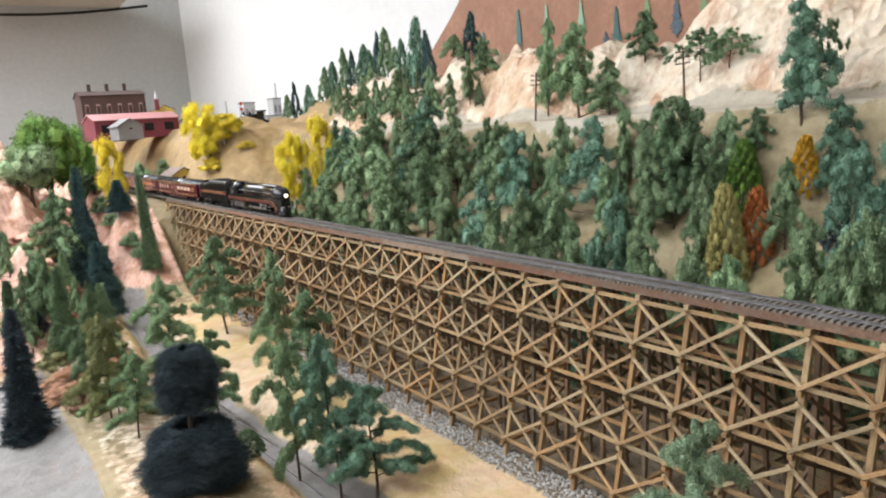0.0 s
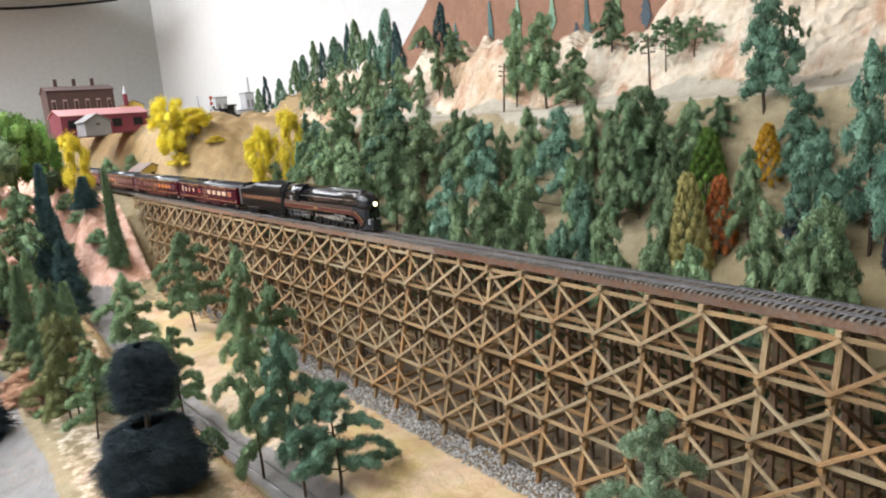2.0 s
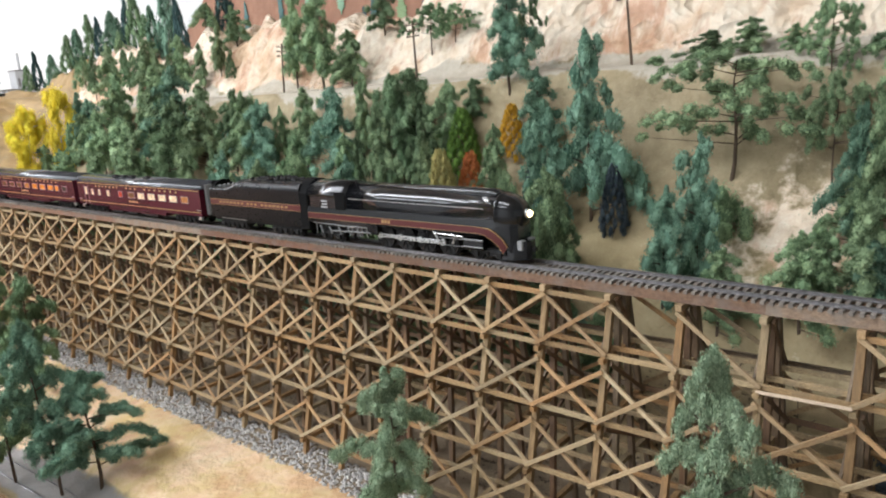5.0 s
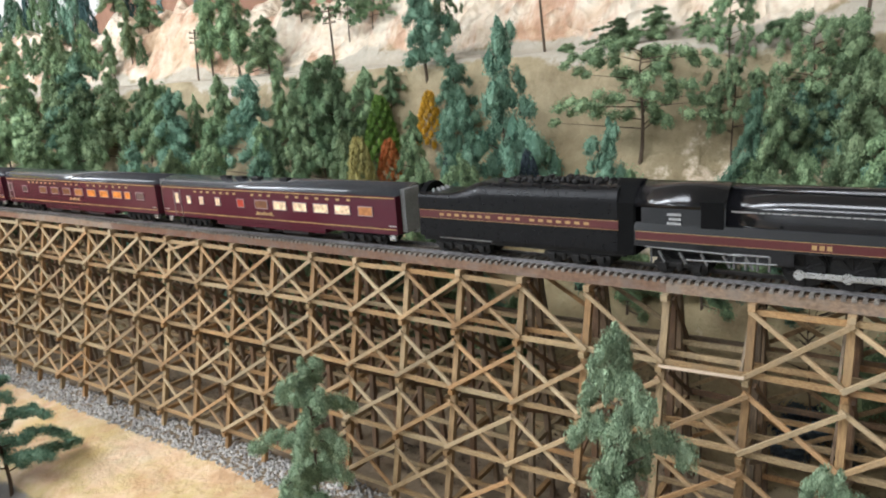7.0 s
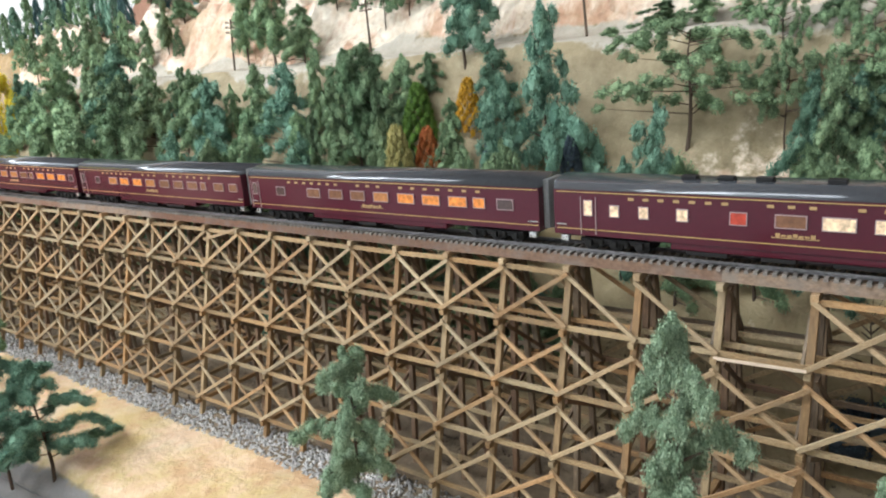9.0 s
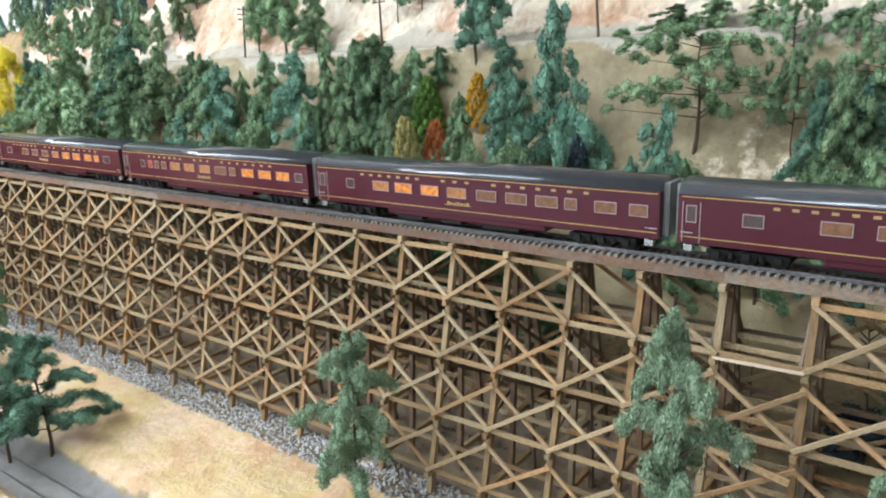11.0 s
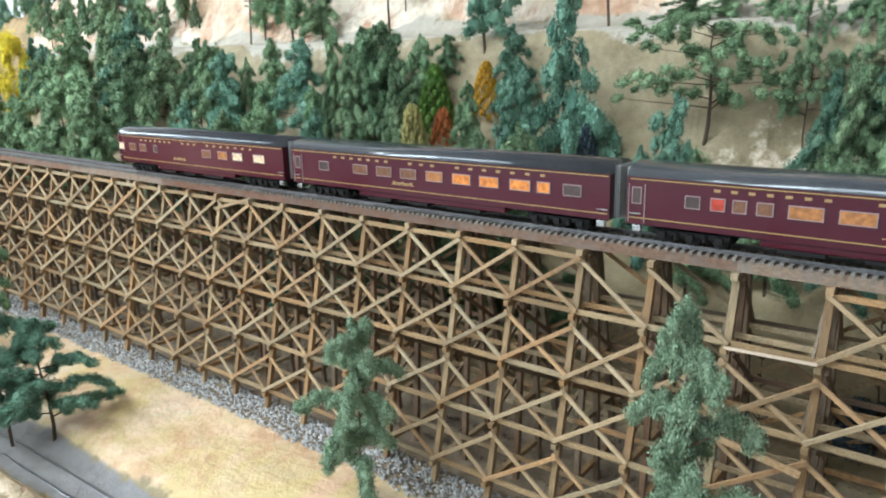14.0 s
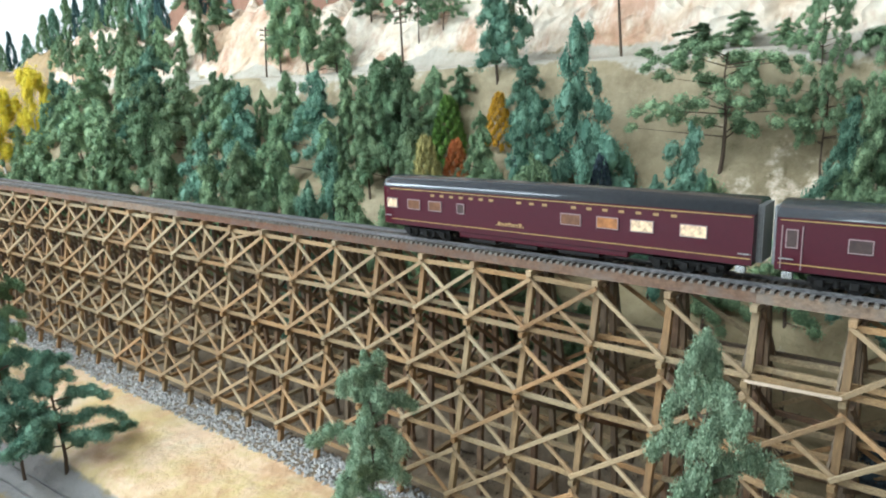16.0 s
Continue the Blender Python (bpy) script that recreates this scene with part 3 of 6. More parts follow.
def build_trestle():
    top = empty("trestle_bridge", label="tall curved timber trestle bridge of stained wood", category="bridge")
    rest = []
    ticks = {"brace": 0, "sway": 0, "girt": 0}
    rng = random.Random(12)

    def nudge(v, k=0.0006):
        return v + Vector((rng.uniform(-k, k), 0, rng.uniform(-k, k)))

    for i in BENTS:
        p, foot = bent_at(i), floor_level(i)
        tip = rng.uniform(-0.0012, 0.0010)
        beam("cap", p + Vector((0, -0.0008 + tip, -0.0012)), p + Vector((0, 2 * YC + 0.0015, -0.0012)), 0.0040, 0.0040, WOOD, top)
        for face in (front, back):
            beam("post", face(i, -0.004), face(i, foot), 0.0042, 0.0040, WOOD_NODE if face is front else WOOD_SHADED, top)
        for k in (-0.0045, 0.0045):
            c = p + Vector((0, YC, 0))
            beam("inner_post", c + Vector((0.0018, k, -0.004)), c + Vector((0.0018, k + 15 * k * -foot, foot)), 0.0038, 0.0036, WOOD_SHADED, top)
        levels = [z for z in LEVELS if z > foot + 0.012]
        for z in levels[1:]:
            beam("sill", front(i, z, 0.0072 + rng.uniform(-0.0012, 0.0012)), back(i, z, 0.0070), 0.0036, 0.0036, WOOD_NODE, top)
        # braces across the bent
        stops = levels + [foot + 0.002]
        for a, b in list(zip(stops, stops[1:]))[:3]:
            for f, g, dx in ((front, back, 0.0038), (back, front, -0.0038)):
                s, e = f(i, a - 0.003), g(i, b + 0.003)
                s.x += dx
                e.x += dx
                if ticks["sway"] < 296 and -3 <= i <= 30:
                    ticks["sway"] += 1
                    beam("sway_brace", s, e, 0.0015, 0.0028, WOOD_SHADED, top)
                else:
                    rest.append(beam_matrix(s, e, 0.0015, 0.0028))
        if i == BENTS[0]:
            continue
        # to the next bent on the right
        j = i - 1
        for face in (front, back):
            for n, z in enumerate(levels):
                zz = z - 0.0046 if n == 0 else z + 0.0030
                if n == 0 and face is front and i in (1, 2, 3):
                    continue
                s, e = face(i, zz, 0.0026), face(j, zz, 0.0026)
                if ticks["girt"] < 298 and -4 <= i <= 34:
                    ticks["girt"] += 1
                    beam("girt", nudge(s), nudge(e), 0.0020, 0.0033, WOOD_GIRT if face is front else WOOD_SHADED, top, 0.004)
                else:
                    rest.append(beam_matrix(s, e, 0.0020, 0.0033, 0.004))
            for n, (a, b) in enumerate(zip(stops, stops[1:])):
                if a - b < 0.022:
                    continue
                for way in (0, 1):
                    if n == 0 and ((i in (2, 3) and way == 1) or i == 1):
                        continue
                    if n == 2 and i == 2:
                        continue
                    out = 0.0046 + 0.0020 * way
                    hi, lo = a - (0.0052 if n == 0 else 0.0072), b + 0.0042
                    s, e = (face(i, hi, out), face(j, lo, out)) if way == 0 else (face(i, lo, out), face(j, hi, out))
                    if face is front and ticks["brace"] < 300 and -3 <= i <= 33:
                        ticks["brace"] += 1
                        beam("brace", nudge(s), nudge(e), 0.0015, 0.0027, WOOD, top, 0.004)
                    else:
                        rest.append(beam_matrix(s, e, 0.0015, 0.0027, 0.003))
        for k in (-1, 1):
            for z in levels[1:]:
                yy = YC + k * (0.0045 + 0.0025 + 0.068 * -z)
                o = Vector((0, yy, z + 0.0045))
                rest.append(beam_matrix(nudge(bent_at(i) + o), nudge(bent_at(j) + o), 0.0018, 0.0032))
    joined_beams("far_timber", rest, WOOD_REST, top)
    # stringers under the ties, in lengths of four bays
    cuts = list(range(BENTS[0], BENTS[-1] + 1, 4)) + [BENTS[-1]]
    for a, b in zip(cuts, cuts[1:]):
        for k in (-1, 1):
            s, e = bent_at(a), bent_at(b)
            o = Vector((0, YC + k * 0.0118, 0.0046))
            beam("stringer", s + o, e + o, 0.0042, 0.0068, FASCIA, top)
    # loose sticks that have slipped
    beam("loose_stick", front(11, -0.013, 0.006), front(10, 0.0, 0.008), 0.0015, 0.0026, WOOD, top)
    beam("loose_stick", front(0, LEVELS[1] + 0.004, 0.010), front(1, LEVELS[1] + 0.002, 0.008), 0.0012, 0.0015, WOOD_PALE, top)
    beam("loose_stick", front(1, LEVELS[2] - 0.004, 0.010), front(0, LEVELS[3] + 0.030, 0.010), 0.0018, 0.0036, WOOD, top)
    return top


build_trestle()


# ---- tracks ----
def build_track(name, line, x0, x1, step, parts_from, parts_to, label):
    root = empty(name, label=label, category="railway track")
    rest, n = [], 0
    x = x0
    while x < x1:
        p, q = line(x), line(x + 0.002)
        d = (q - p).normalized()
        side = Vector((-d.y, d.x, 0)).normalized()
        jit = random.uniform(-0.0005, 0.0005)
        a, b = p + side * (-0.0148 + jit), p + side * (0.0148 + jit)
        low = Vector((0, 0, -0.0033))
        if parts_from < x < parts_to and n < 299:
            n += 1
            beam("tie", a + low, b + low, 0.0023, 0.0020, TIE, root)
        else:
            rest.append(beam_matrix(a + low, b + low, 0.0023, 0.0020))
        x += step
    joined_beams("far_tie", rest, TIE_REST, root)
    for k in (-1, 1):
        verts, faces = [], []
        xs = np.arange(x0, x1 + 0.02, 0.02)
        prof = ((-0.0011, -0.0024), (-0.0011, -0.0019), (-0.00035, -0.0016), (-0.00035, -0.0007), (-0.0006, -0.0004), (-0.0006, 0.0), (0.0006, 0.0), (0.0006, -0.0004), (0.00035, -0.0007), (0.00035, -0.0016), (0.0011, -0.0019), (0.0011, -0.0024))
        for x in xs:
            p, q = line(x), line(x + 0.002)
            d = (q - p).normalized()
            side = Vector((-d.y, d.x, 0)).normalized()
            for a, b in prof:
                verts.append(p + side * (k * 0.00865 + a) + Vector((0, 0, b)))
        m = len(prof)
        for s in range(len(xs) - 1):
            for e in range(m):
                faces.append((s * m + e, s * m + (e + 1) % m, (s + 1) * m + (e + 1) % m, (s + 1) * m + e))
        finish("rail", verts, faces, RAIL, root, "grey steel rail")
    return root


def low_line(x):
    y = -0.192 + float(road_shift(x, -0.19))
    return Vector((x, y, -0.2025))


build_track("railway_track", on_track, -4.2, 0.42, 0.0049, -1.10, 0.36, "railway track with grey ties on the trestle deck")
build_track("valley_track", low_line, -1.7, 0.5, 0.0066, -1.1, 0.3, "half buried railway track along the valley road")


def build_gravel():
    rng = np.random.RandomState(5)
    n = 9000
    x = rng.uniform(-1.75, 0.35, n)
    y = rng.uniform(-0.061, -0.024, n) + rng.normal(0, 0.0012, n)
    s = rng.uniform(0.0012, 0.0032, n)
    z = land(x, y) + s * 0.2
    octa = np.array([(1, 0, 0), (-1, 0, 0), (0, 1, 0), (0, -1, 0), (0, 0, 0.75), (0, 0, -0.75)])
    v = octa[None] * s[:, None, None] * rng.uniform(0.55, 1.2, (n, 6, 1))
    a = rng.uniform(0, 6.28, n)
    c, d = np.cos(a)[:, None], np.sin(a)[:, None]
    v = np.stack([v[..., 0] * c - v[..., 1] * d, v[..., 0] * d + v[..., 1] * c, v[..., 2]], -1) + np.stack([x, y, z], -1)[:, None]
    f = np.array([(0, 2, 4), (2, 1, 4), (1, 3, 4), (3, 0, 4), (2, 0, 5), (1, 2, 5), (3, 1, 5), (0, 3, 5)])
    faces = (f[None] + (np.arange(n) * 6)[:, None, None]).reshape(-1, 3)
    return tagged(finish("gravel", v.reshape(-1, 3), faces.tolist(), STONE), "loose grey gravel along the trestle's feet", "gravel", kind="stuff")


build_gravel()


# ---- trees ----
ICO = bmesh.new()
bmesh.ops.create_icosphere(ICO, subdivisions=1, radius=1)
BALL_V = np.array([v.co[:] for v in ICO.verts])
BALL_F = np.array([[v.index for v in f.verts] for f in ICO.faces])
ICO.free()


def crown_mesh(centres, radii, leaf, rng, flat=0.8, count=170, size=0.009, core=0.74, droop=0.0, ruffle=0.55, fuzz=0.42):
    """Clumps of foam: lumpy cores set all over with small tufts; droop draws the clumps out and down."""
    n = len(centres)
    radial = centres * np.array([1, 1, 0])
    radial /= np.linalg.norm(radial, axis=1, keepdims=True) + 0.05
    axis = 0.55 * radial + np.array([0, 0, -0.8])
    axis /= np.linalg.norm(axis, axis=1, keepdims=True)

    def shaped(d):
        d = d * np.array([1, 1, flat])
        return d + droop * (d * axis[:, None]).sum(2, keepdims=True) * axis[:, None]

    d = rng.normal(0, 1, (n, count, 3))
    d /= np.linalg.norm(d, axis=2, keepdims=True)
    reach = 0.72 + fuzz * rng.rand(n, count, 1) ** 1.6
    p = (centres[:, None] + shaped(d * reach) * radii[:, None, None]).reshape(-1, 3)
    nrm = d.reshape(-1, 3) + ruffle * rng.normal(0, 1, p.shape)
    nrm /= np.linalg.norm(nrm, axis=1, keepdims=True)
    u = np.cross(nrm, rng.normal(0, 1, p.shape))
    u /= np.linalg.norm(u, axis=1, keepdims=True) + 1e-9
    v = np.cross(nrm, u)
    s = size * (0.55 + 0.9 * rng.rand(len(p), 1))
    lift = nrm * s * 0.5
    tufts = np.stack([p - u * s - v * s * 0.6, p + u * s - v * s * 0.6, p + v * s * 1.1 + lift], 1).reshape(-1, 3)
    w = 1 + 0.55 * (rng.rand(n, len(BALL_V), 1) - 0.5)
    c = (centres[:, None] + shaped(BALL_V[None] * w) * radii[:, None, None] * core).reshape(-1, 3)
    cf = (BALL_F[None] + (np.arange(n) * len(BALL_V))[:, None, None]).reshape(-1, 3) + len(tufts)
    faces = np.concatenate([np.arange(len(tufts)).reshape(-1, 3), cf])
    me = bpy.data.meshes.new("crown")
    me.from_pydata(np.concatenate([tufts, c]).tolist(), [], faces.tolist())
    me.materials.append(LEAF[leaf])
    me.update()
    return me


def brush_mesh(shapes, leaf, rng, needles=9000, long=0.07, thick=0.0035, strata=9, ragged=0.34):
    """A bottle brush: fine needles standing out round each stretch of the stem, in uneven layers.

    shapes: (bottom, top, half-width, fullness) of each stretch."""
    verts, faces, base = [], [], 0
    total = sum(h[2] * (h[1] - h[0]) for h in shapes)
    for lo, hi, wide, full in shapes:
        phase = rng.rand() * math.tau
        rag, turn = 1 - ragged / 2 + ragged * rng.rand(strata), rng.rand(strata) * math.tau

        def girth(u, a):
            k = np.minimum((u * strata).astype(int), strata - 1)
            saw = (1 - ragged * ((u * strata) % 1.0)) * rag[k] * (1 + 0.45 * ragged * np.sin(3 * a + turn[k]))
            return wide * (np.sin(np.pi * np.clip(0.16 + 0.82 * u, 0, 1)) ** full if full > 0 else (1 - u) ** 0.85 + 0.03) * saw * (1 + 0.10 * np.sin(2 * a + phase + 5 * u) + 0.06 * np.sin(5 * a - 9 * u))

        n = int(needles * wide * (hi - lo) / total)
        u, a = rng.rand(n), rng.rand(n) * math.tau
        r = girth(u, a)
        z = lo + (hi - lo) * u
        out = np.stack([np.cos(a), np.sin(a), 0 * a], 1)
        tan = np.stack([-np.sin(a), np.cos(a), 0 * a], 1)
        root = out * (r * (0.55 + 0.35 * rng.rand(n)))[:, None] + np.stack([0 * z, 0 * z, z], 1)
        way = out + tan * rng.normal(0, 0.9, (n, 1)) + np.array([0, 0, 1]) * rng.normal(-0.10, 0.22, (n, 1))
        tip = root + way * (long * (0.6 + 0.8 * rng.rand(n, 1))) * (0.45 + 0.55 * r / wide)[:, None]
        side = np.cross(way, rng.normal(0, 1, (n, 3)))
        side *= thick / (np.linalg.norm(side, axis=1, keepdims=True) + 1e-9)
        verts.append(np.stack([root - side, root + side, tip], 1).reshape(-1, 3))
        faces.append(np.arange(3 * n).reshape(-1, 3) + base)
        base += 3 * n
        uu, aa = np.meshgrid(np.linspace(0, 1, 4 * strata + 1), np.linspace(0, math.tau, 17)[:-1], indexing="ij")
        rr = girth(uu, aa) * 0.72
        grid = np.stack([np.cos(aa) * rr, np.sin(aa) * rr, lo + (hi - lo) * uu], -1)
        m, k = uu.shape
        i = np.arange(m * k).reshape(m, k) + base
        q = np.stack([i[:-1], np.roll(i, -1, 1)[:-1], np.roll(i, -1, 1)[1:], i[1:]], -1).reshape(-1, 4)
        verts.append(grid.reshape(-1, 3))
        faces += [q[:, [0, 1, 2]], q[:, [0, 2, 3]]]
        base += m * k
    me = bpy.data.meshes.new("crown")
    me.from_pydata(np.concatenate(verts).tolist(), [], np.concatenate(faces).tolist())
    me.materials.append(LEAF[leaf])
    me.update()
    return me


def stem_mesh(limbs, material, rng, top=0.9, r=0.022, wander=0.012):
    """A tapered, slightly bent trunk with limbs to the given points."""
    bm = bmesh.new()
    pts = [Vector((wander * math.sin(5 * k / 6 + rng.rand()) * (k > 0), wander * math.cos(4 * k / 6 + rng.rand()) * (k > 0), top * k / 6 - 0.03 * (k == 0))) for k in range(7)]
    for k in range(6):
        rod(bm, pts[k], pts[k + 1] + Vector((0, 0, 0.01)), r * (1 - 0.8 * k / 6), r * (1 - 0.8 * (k + 1) / 6), 7)
    for p in limbs:
        p = Vector(p)
        a = pts[min(5, max(0, int((p.z - 0.08) / top * 6)))]
        z = min(max(p.z - 0.06, 0.05), top * 0.97)
        f = z / top * 6 - int(min(5, z / top * 6))
        b = pts[int(min(5, z / top * 6))].lerp(pts[int(min(5, z / top * 6)) + 1], min(1, max(0, f)))
        rod(bm, b, p, r * 0.34, r * 0.10, 5)
    me = bpy.data.meshes.new("trunk")
    bm.to_mesh(me)
    bm.free()
    me.materials.append(material)
    return me


def tree_meshes(kind, leaf, seed, far=False):
    rng = np.random.RandomState(seed * 7 + 3)
    if kind == "foam":
        c, r = [], []
        lean = rng.uniform(0, math.tau)
        boughs = 17
        for k in range(boughs):
            u = 0.20 + 0.72 * (k + 0.6 * rng.rand()) / boughs
            reach = 0.56 * (1 - u) ** 0.55 * (0.45 + 0.75 * rng.rand())
            a = k * 2.4 + rng.rand() * 1.3
            reach *= 1 + 0.3 * math.cos(a - lean)
            steps = 2 + int(reach * 7)
            for m in range(steps):
                q = (m + 0.6) / steps
                c.append((math.cos(a) * reach * q + rng.normal(0, 0.018), math.sin(a) * reach * q + rng.normal(0, 0.018), u + 0.04 - 0.30 * reach * q * q + rng.normal(0, 0.014)))
                r.append((0.040 + 0.060 * (1 - u) ** 0.6) * (0.7 + 0.7 * rng.rand()))
        for k in range(5):
            c.append((rng.normal(0, 0.012), rng.normal(0, 0.012), 0.86 + 0.028 * k))
            r.append(0.052 - 0.006 * k)
        c, r = np.array(c), np.array(r)
        return crown_mesh(c, r * 0.95, leaf, rng, 0.80, 75 if far else 170, 0.0135 if far else 0.0092, 0.74, 0.22, 0.7), stem_mesh(c[::4], BARK, rng)
    if kind == "near":
        # drooping tassels of foam along bare, upswept boughs
        c, r, limbs = [], [], []
        for k in range(18):
            u = 0.22 + 0.70 * (k + 0.5 * rng.rand()) / 18
            reach = 0.62 * (1 - u) ** 0.5 * (0.35 + 0.80 * rng.rand())
            a = k * 2.4 + rng.rand()
            limbs.append((math.cos(a) * reach * 0.8, math.sin(a) * reach * 0.8, u + 0.05))
            steps = 3 + int(reach * 11)
            for m in range(steps):
                q = 0.22 + 0.82 * m / steps
                droop = 0.06 * math.sin(q * 2.2) - 0.13 * max(0, q - 0.55)
                for drop in range(1 + (rng.rand() < 0.45)):
                    c.append((math.cos(a) * reach * q + rng.normal(0, 0.016), math.sin(a) * reach * q + rng.normal(0, 0.016), u + droop - 0.028 * drop + rng.normal(0, 0.008)))
                    r.append((0.034 + 0.030 * (1 - u)) * (0.75 + 0.5 * rng.rand()) * (1 - 0.15 * drop))
        for k in range(7):
            c.append((rng.normal(0, 0.014), rng.normal(0, 0.014), 0.82 + 0.025 * k))
            r.append(0.058 - 0.006 * k)
        c, r = np.array(c), np.array(r)
        return crown_mesh(c, r * 0.95, leaf, rng, 0.62, 400, 0.0046, 0.70, 0.35, 0.9, 0.60), stem_mesh(limbs, BARK, rng, 0.92, 0.017, 0.016)
    if kind == "pad":
        c, r = [], []
        for k in range(13):
            u = 0.42 + 0.54 * k / 12
            a = k * 2.4 + rng.rand()
            reach = 0.54 * (1.1 - u) ** 0.4 * (0.55 + 0.6 * rng.rand())
            for m in range(9):
                q = 0.5 + 0.11 * m
                c.append((math.cos(a) * reach * q + rng.normal(0, 0.055), math.sin(a) * reach * q + rng.normal(0, 0.055), u + rng.normal(0, 0.045) - 0.006 * m))
                r.append(0.030 + 0.034 * rng.rand())
        c, r = np.array(c), np.array(r)
        return crown_mesh(c, r * 0.95, leaf, rng, 0.8, 190, 0.0066, 0.70, 0.35, 0.8), stem_mesh(c[2::5], BARK, rng, 0.93, 0.016, 0.02)
    if kind == "cone":
        c, r = [], []
        for k in range(75):
            u = 0.05 + 0.93 * (k / 75) ** 0.9
            reach = 0.47 * min(1, 0.55 + 2.2 * u) * (1 - u) ** 0.55
            a = k * 2.399
            c.append((math.cos(a) * reach, math.sin(a) * reach, u))
            r.append(0.055 + 0.055 * (1 - u) + 0.015 * rng.rand())
        c, r = np.array(c), np.array(r)
        return crown_mesh(c, r * 0.92, leaf, rng, 0.9, 130, 0.011), stem_mesh(c[:1], BARK, rng, 0.6)
    if kind == "aspen":
        c, r = [], []
        for k in range(52):
            u = 0.22 + 0.70 * rng.rand()
            reach = 0.44 * math.sin(math.pi * min(1, (u - 0.12) / 0.90)) ** 0.6
            a = rng.rand() * math.tau
            q = rng.rand() ** 0.5
            c.append((math.cos(a) * reach * q, math.sin(a) * reach * q, u))
            r.append(0.07 + 0.07 * rng.rand())
        c, r = np.array(c), np.array(r)
        return crown_mesh(c, r * 0.95, leaf, rng, 0.9, 260, 0.011, 0.7, 0.0, 0.9, 0.6), stem_mesh(c[::6], BIRCH, rng, 0.8, 0.026, 0.03)
    if kind == "round":
        c, r = [], []
        for k in range(44):
            d = rng.normal(0, 1, 3)
            d /= np.linalg.norm(d)
            c.append((d[0] * 0.36, d[1] * 0.36, 0.60 + d[2] * 0.27))
            r.append(0.10 + 0.09 * rng.rand())
        c, r = np.array(c), np.array(r)
        return crown_mesh(c, r, leaf, rng, 0.8, 180, 0.013), stem_mesh(c[::5], BARK, rng, 0.6, 0.04)
    if kind == "bush":
        c, r = [], []
        for k in range(22):
            a, q = rng.rand() * math.tau, rng.rand() ** 0.5
            u = (1 - q ** 2) * rng.rand()
            c.append((math.cos(a) * 0.40 * q, math.sin(a) * 0.40 * q, 0.16 + 0.62 * u))
            r.append(0.12 + 0.10 * rng.rand())
        c, r = np.array(c), np.array(r)
        return crown_mesh(c, r, leaf, rng, 0.85, 260, 0.014), stem_mesh(c[::8], BARK, rng, 0.4, 0.03)
    if kind == "spruce":
        return brush_mesh(((0.05, 1.0, 0.46, 0),), leaf, rng, 9000, 0.17, 0.0075, 9), stem_mesh([], BARK, rng, 0.95, 0.03, 0.004)
    if kind == "tiered":
        return brush_mesh(((-0.02, 0.46, 0.58, 0.22), (0.56, 0.99, 0.30, 0.24)), leaf, rng, 52000, 0.10, 0.0024, 6, 0.16), stem_mesh([], BARK, rng, 0.9, 0.05, 0.004)
    if kind == "fir":
        c, r = [], []
        for k in range(44):
            u = 0.14 + 0.82 * (k / 44) ** 0.9
            reach = 0.62 * (1 - u) ** 0.8 * (0.5 + 0.6 * rng.rand())
            a = k * 2.4 + rng.rand()
            c.append((math.cos(a) * reach, math.sin(a) * reach, u - 0.10 * reach))
            r.append(0.10 * (1 - u) ** 0.5 + 0.045)
        return crown_mesh(np.array(c), np.array(r), leaf, rng, 0.7, 60, 0.020, 0.7, 0.3, 0.8, 0.6), stem_mesh([], BARK, rng, 0.9, 0.03, 0.004)
    # bare
    pts = [(math.cos(k * 2.4) * (0.2 + 0.25 * rng.rand()), math.sin(k * 2.4) * (0.2 + 0.25 * rng.rand()), 0.35 + 0.62 * rng.rand()) for k in range(14)]
    return None, stem_mesh(pts, BARK, rng, 0.9, 0.022, 0.03)


LOOKS = {
    "foam": ("conifer_tree", "clumpy drooping {} model conifer on the slope", "tree", "model conifers"),
    "near": ("conifer_tree", "open drooping {} model conifer with bare lower trunk", "tree", "model conifers"),
    "pad": ("pine_tree", "open {} model pine with bare trunk and flat pads", "tree", "model pines"),
    "cone": ("cone_tree", "dense cone-shaped {} model tree", "tree", "cone-shaped trees"),
    "aspen": ("aspen_tree", "{} aspen with white trunk", "tree", "yellow aspens"),
    "round": ("broadleaf_tree", "{} rounded model broadleaf tree", "tree", ""),
    "bush": ("bush", "low {} foam bush", "bush", "bushes"),
    "spruce": ("spruce_tree", "dense {} bottle-brush spruce", "tree", "bottle-brush spruces"),
    "tiered": ("tiered_spruce", "dark {} spruce in two tiers", "tree", ""),
    "fir": ("fir_tree", "small far {} fir on the ridge", "tree", "ridge firs"),
    "bare": ("bare_tree", "leafless {} twig tree", "tree", "bare twig trees"),
}
TONE = {"sage": "pale green", "rust": "rusty", "green": "mid-green", "teal": "blue-green", "deep": "deep green", "blue": "blue-black", "spruce": "blue-green", "bright": "bright green", "lime": "moss green", "olive": "olive yellow", "orange": "rust orange", "amber": "amber", "yellow": "bright yellow", "brush": "dry green"}
GROWN = {}
PLANTED = [0]


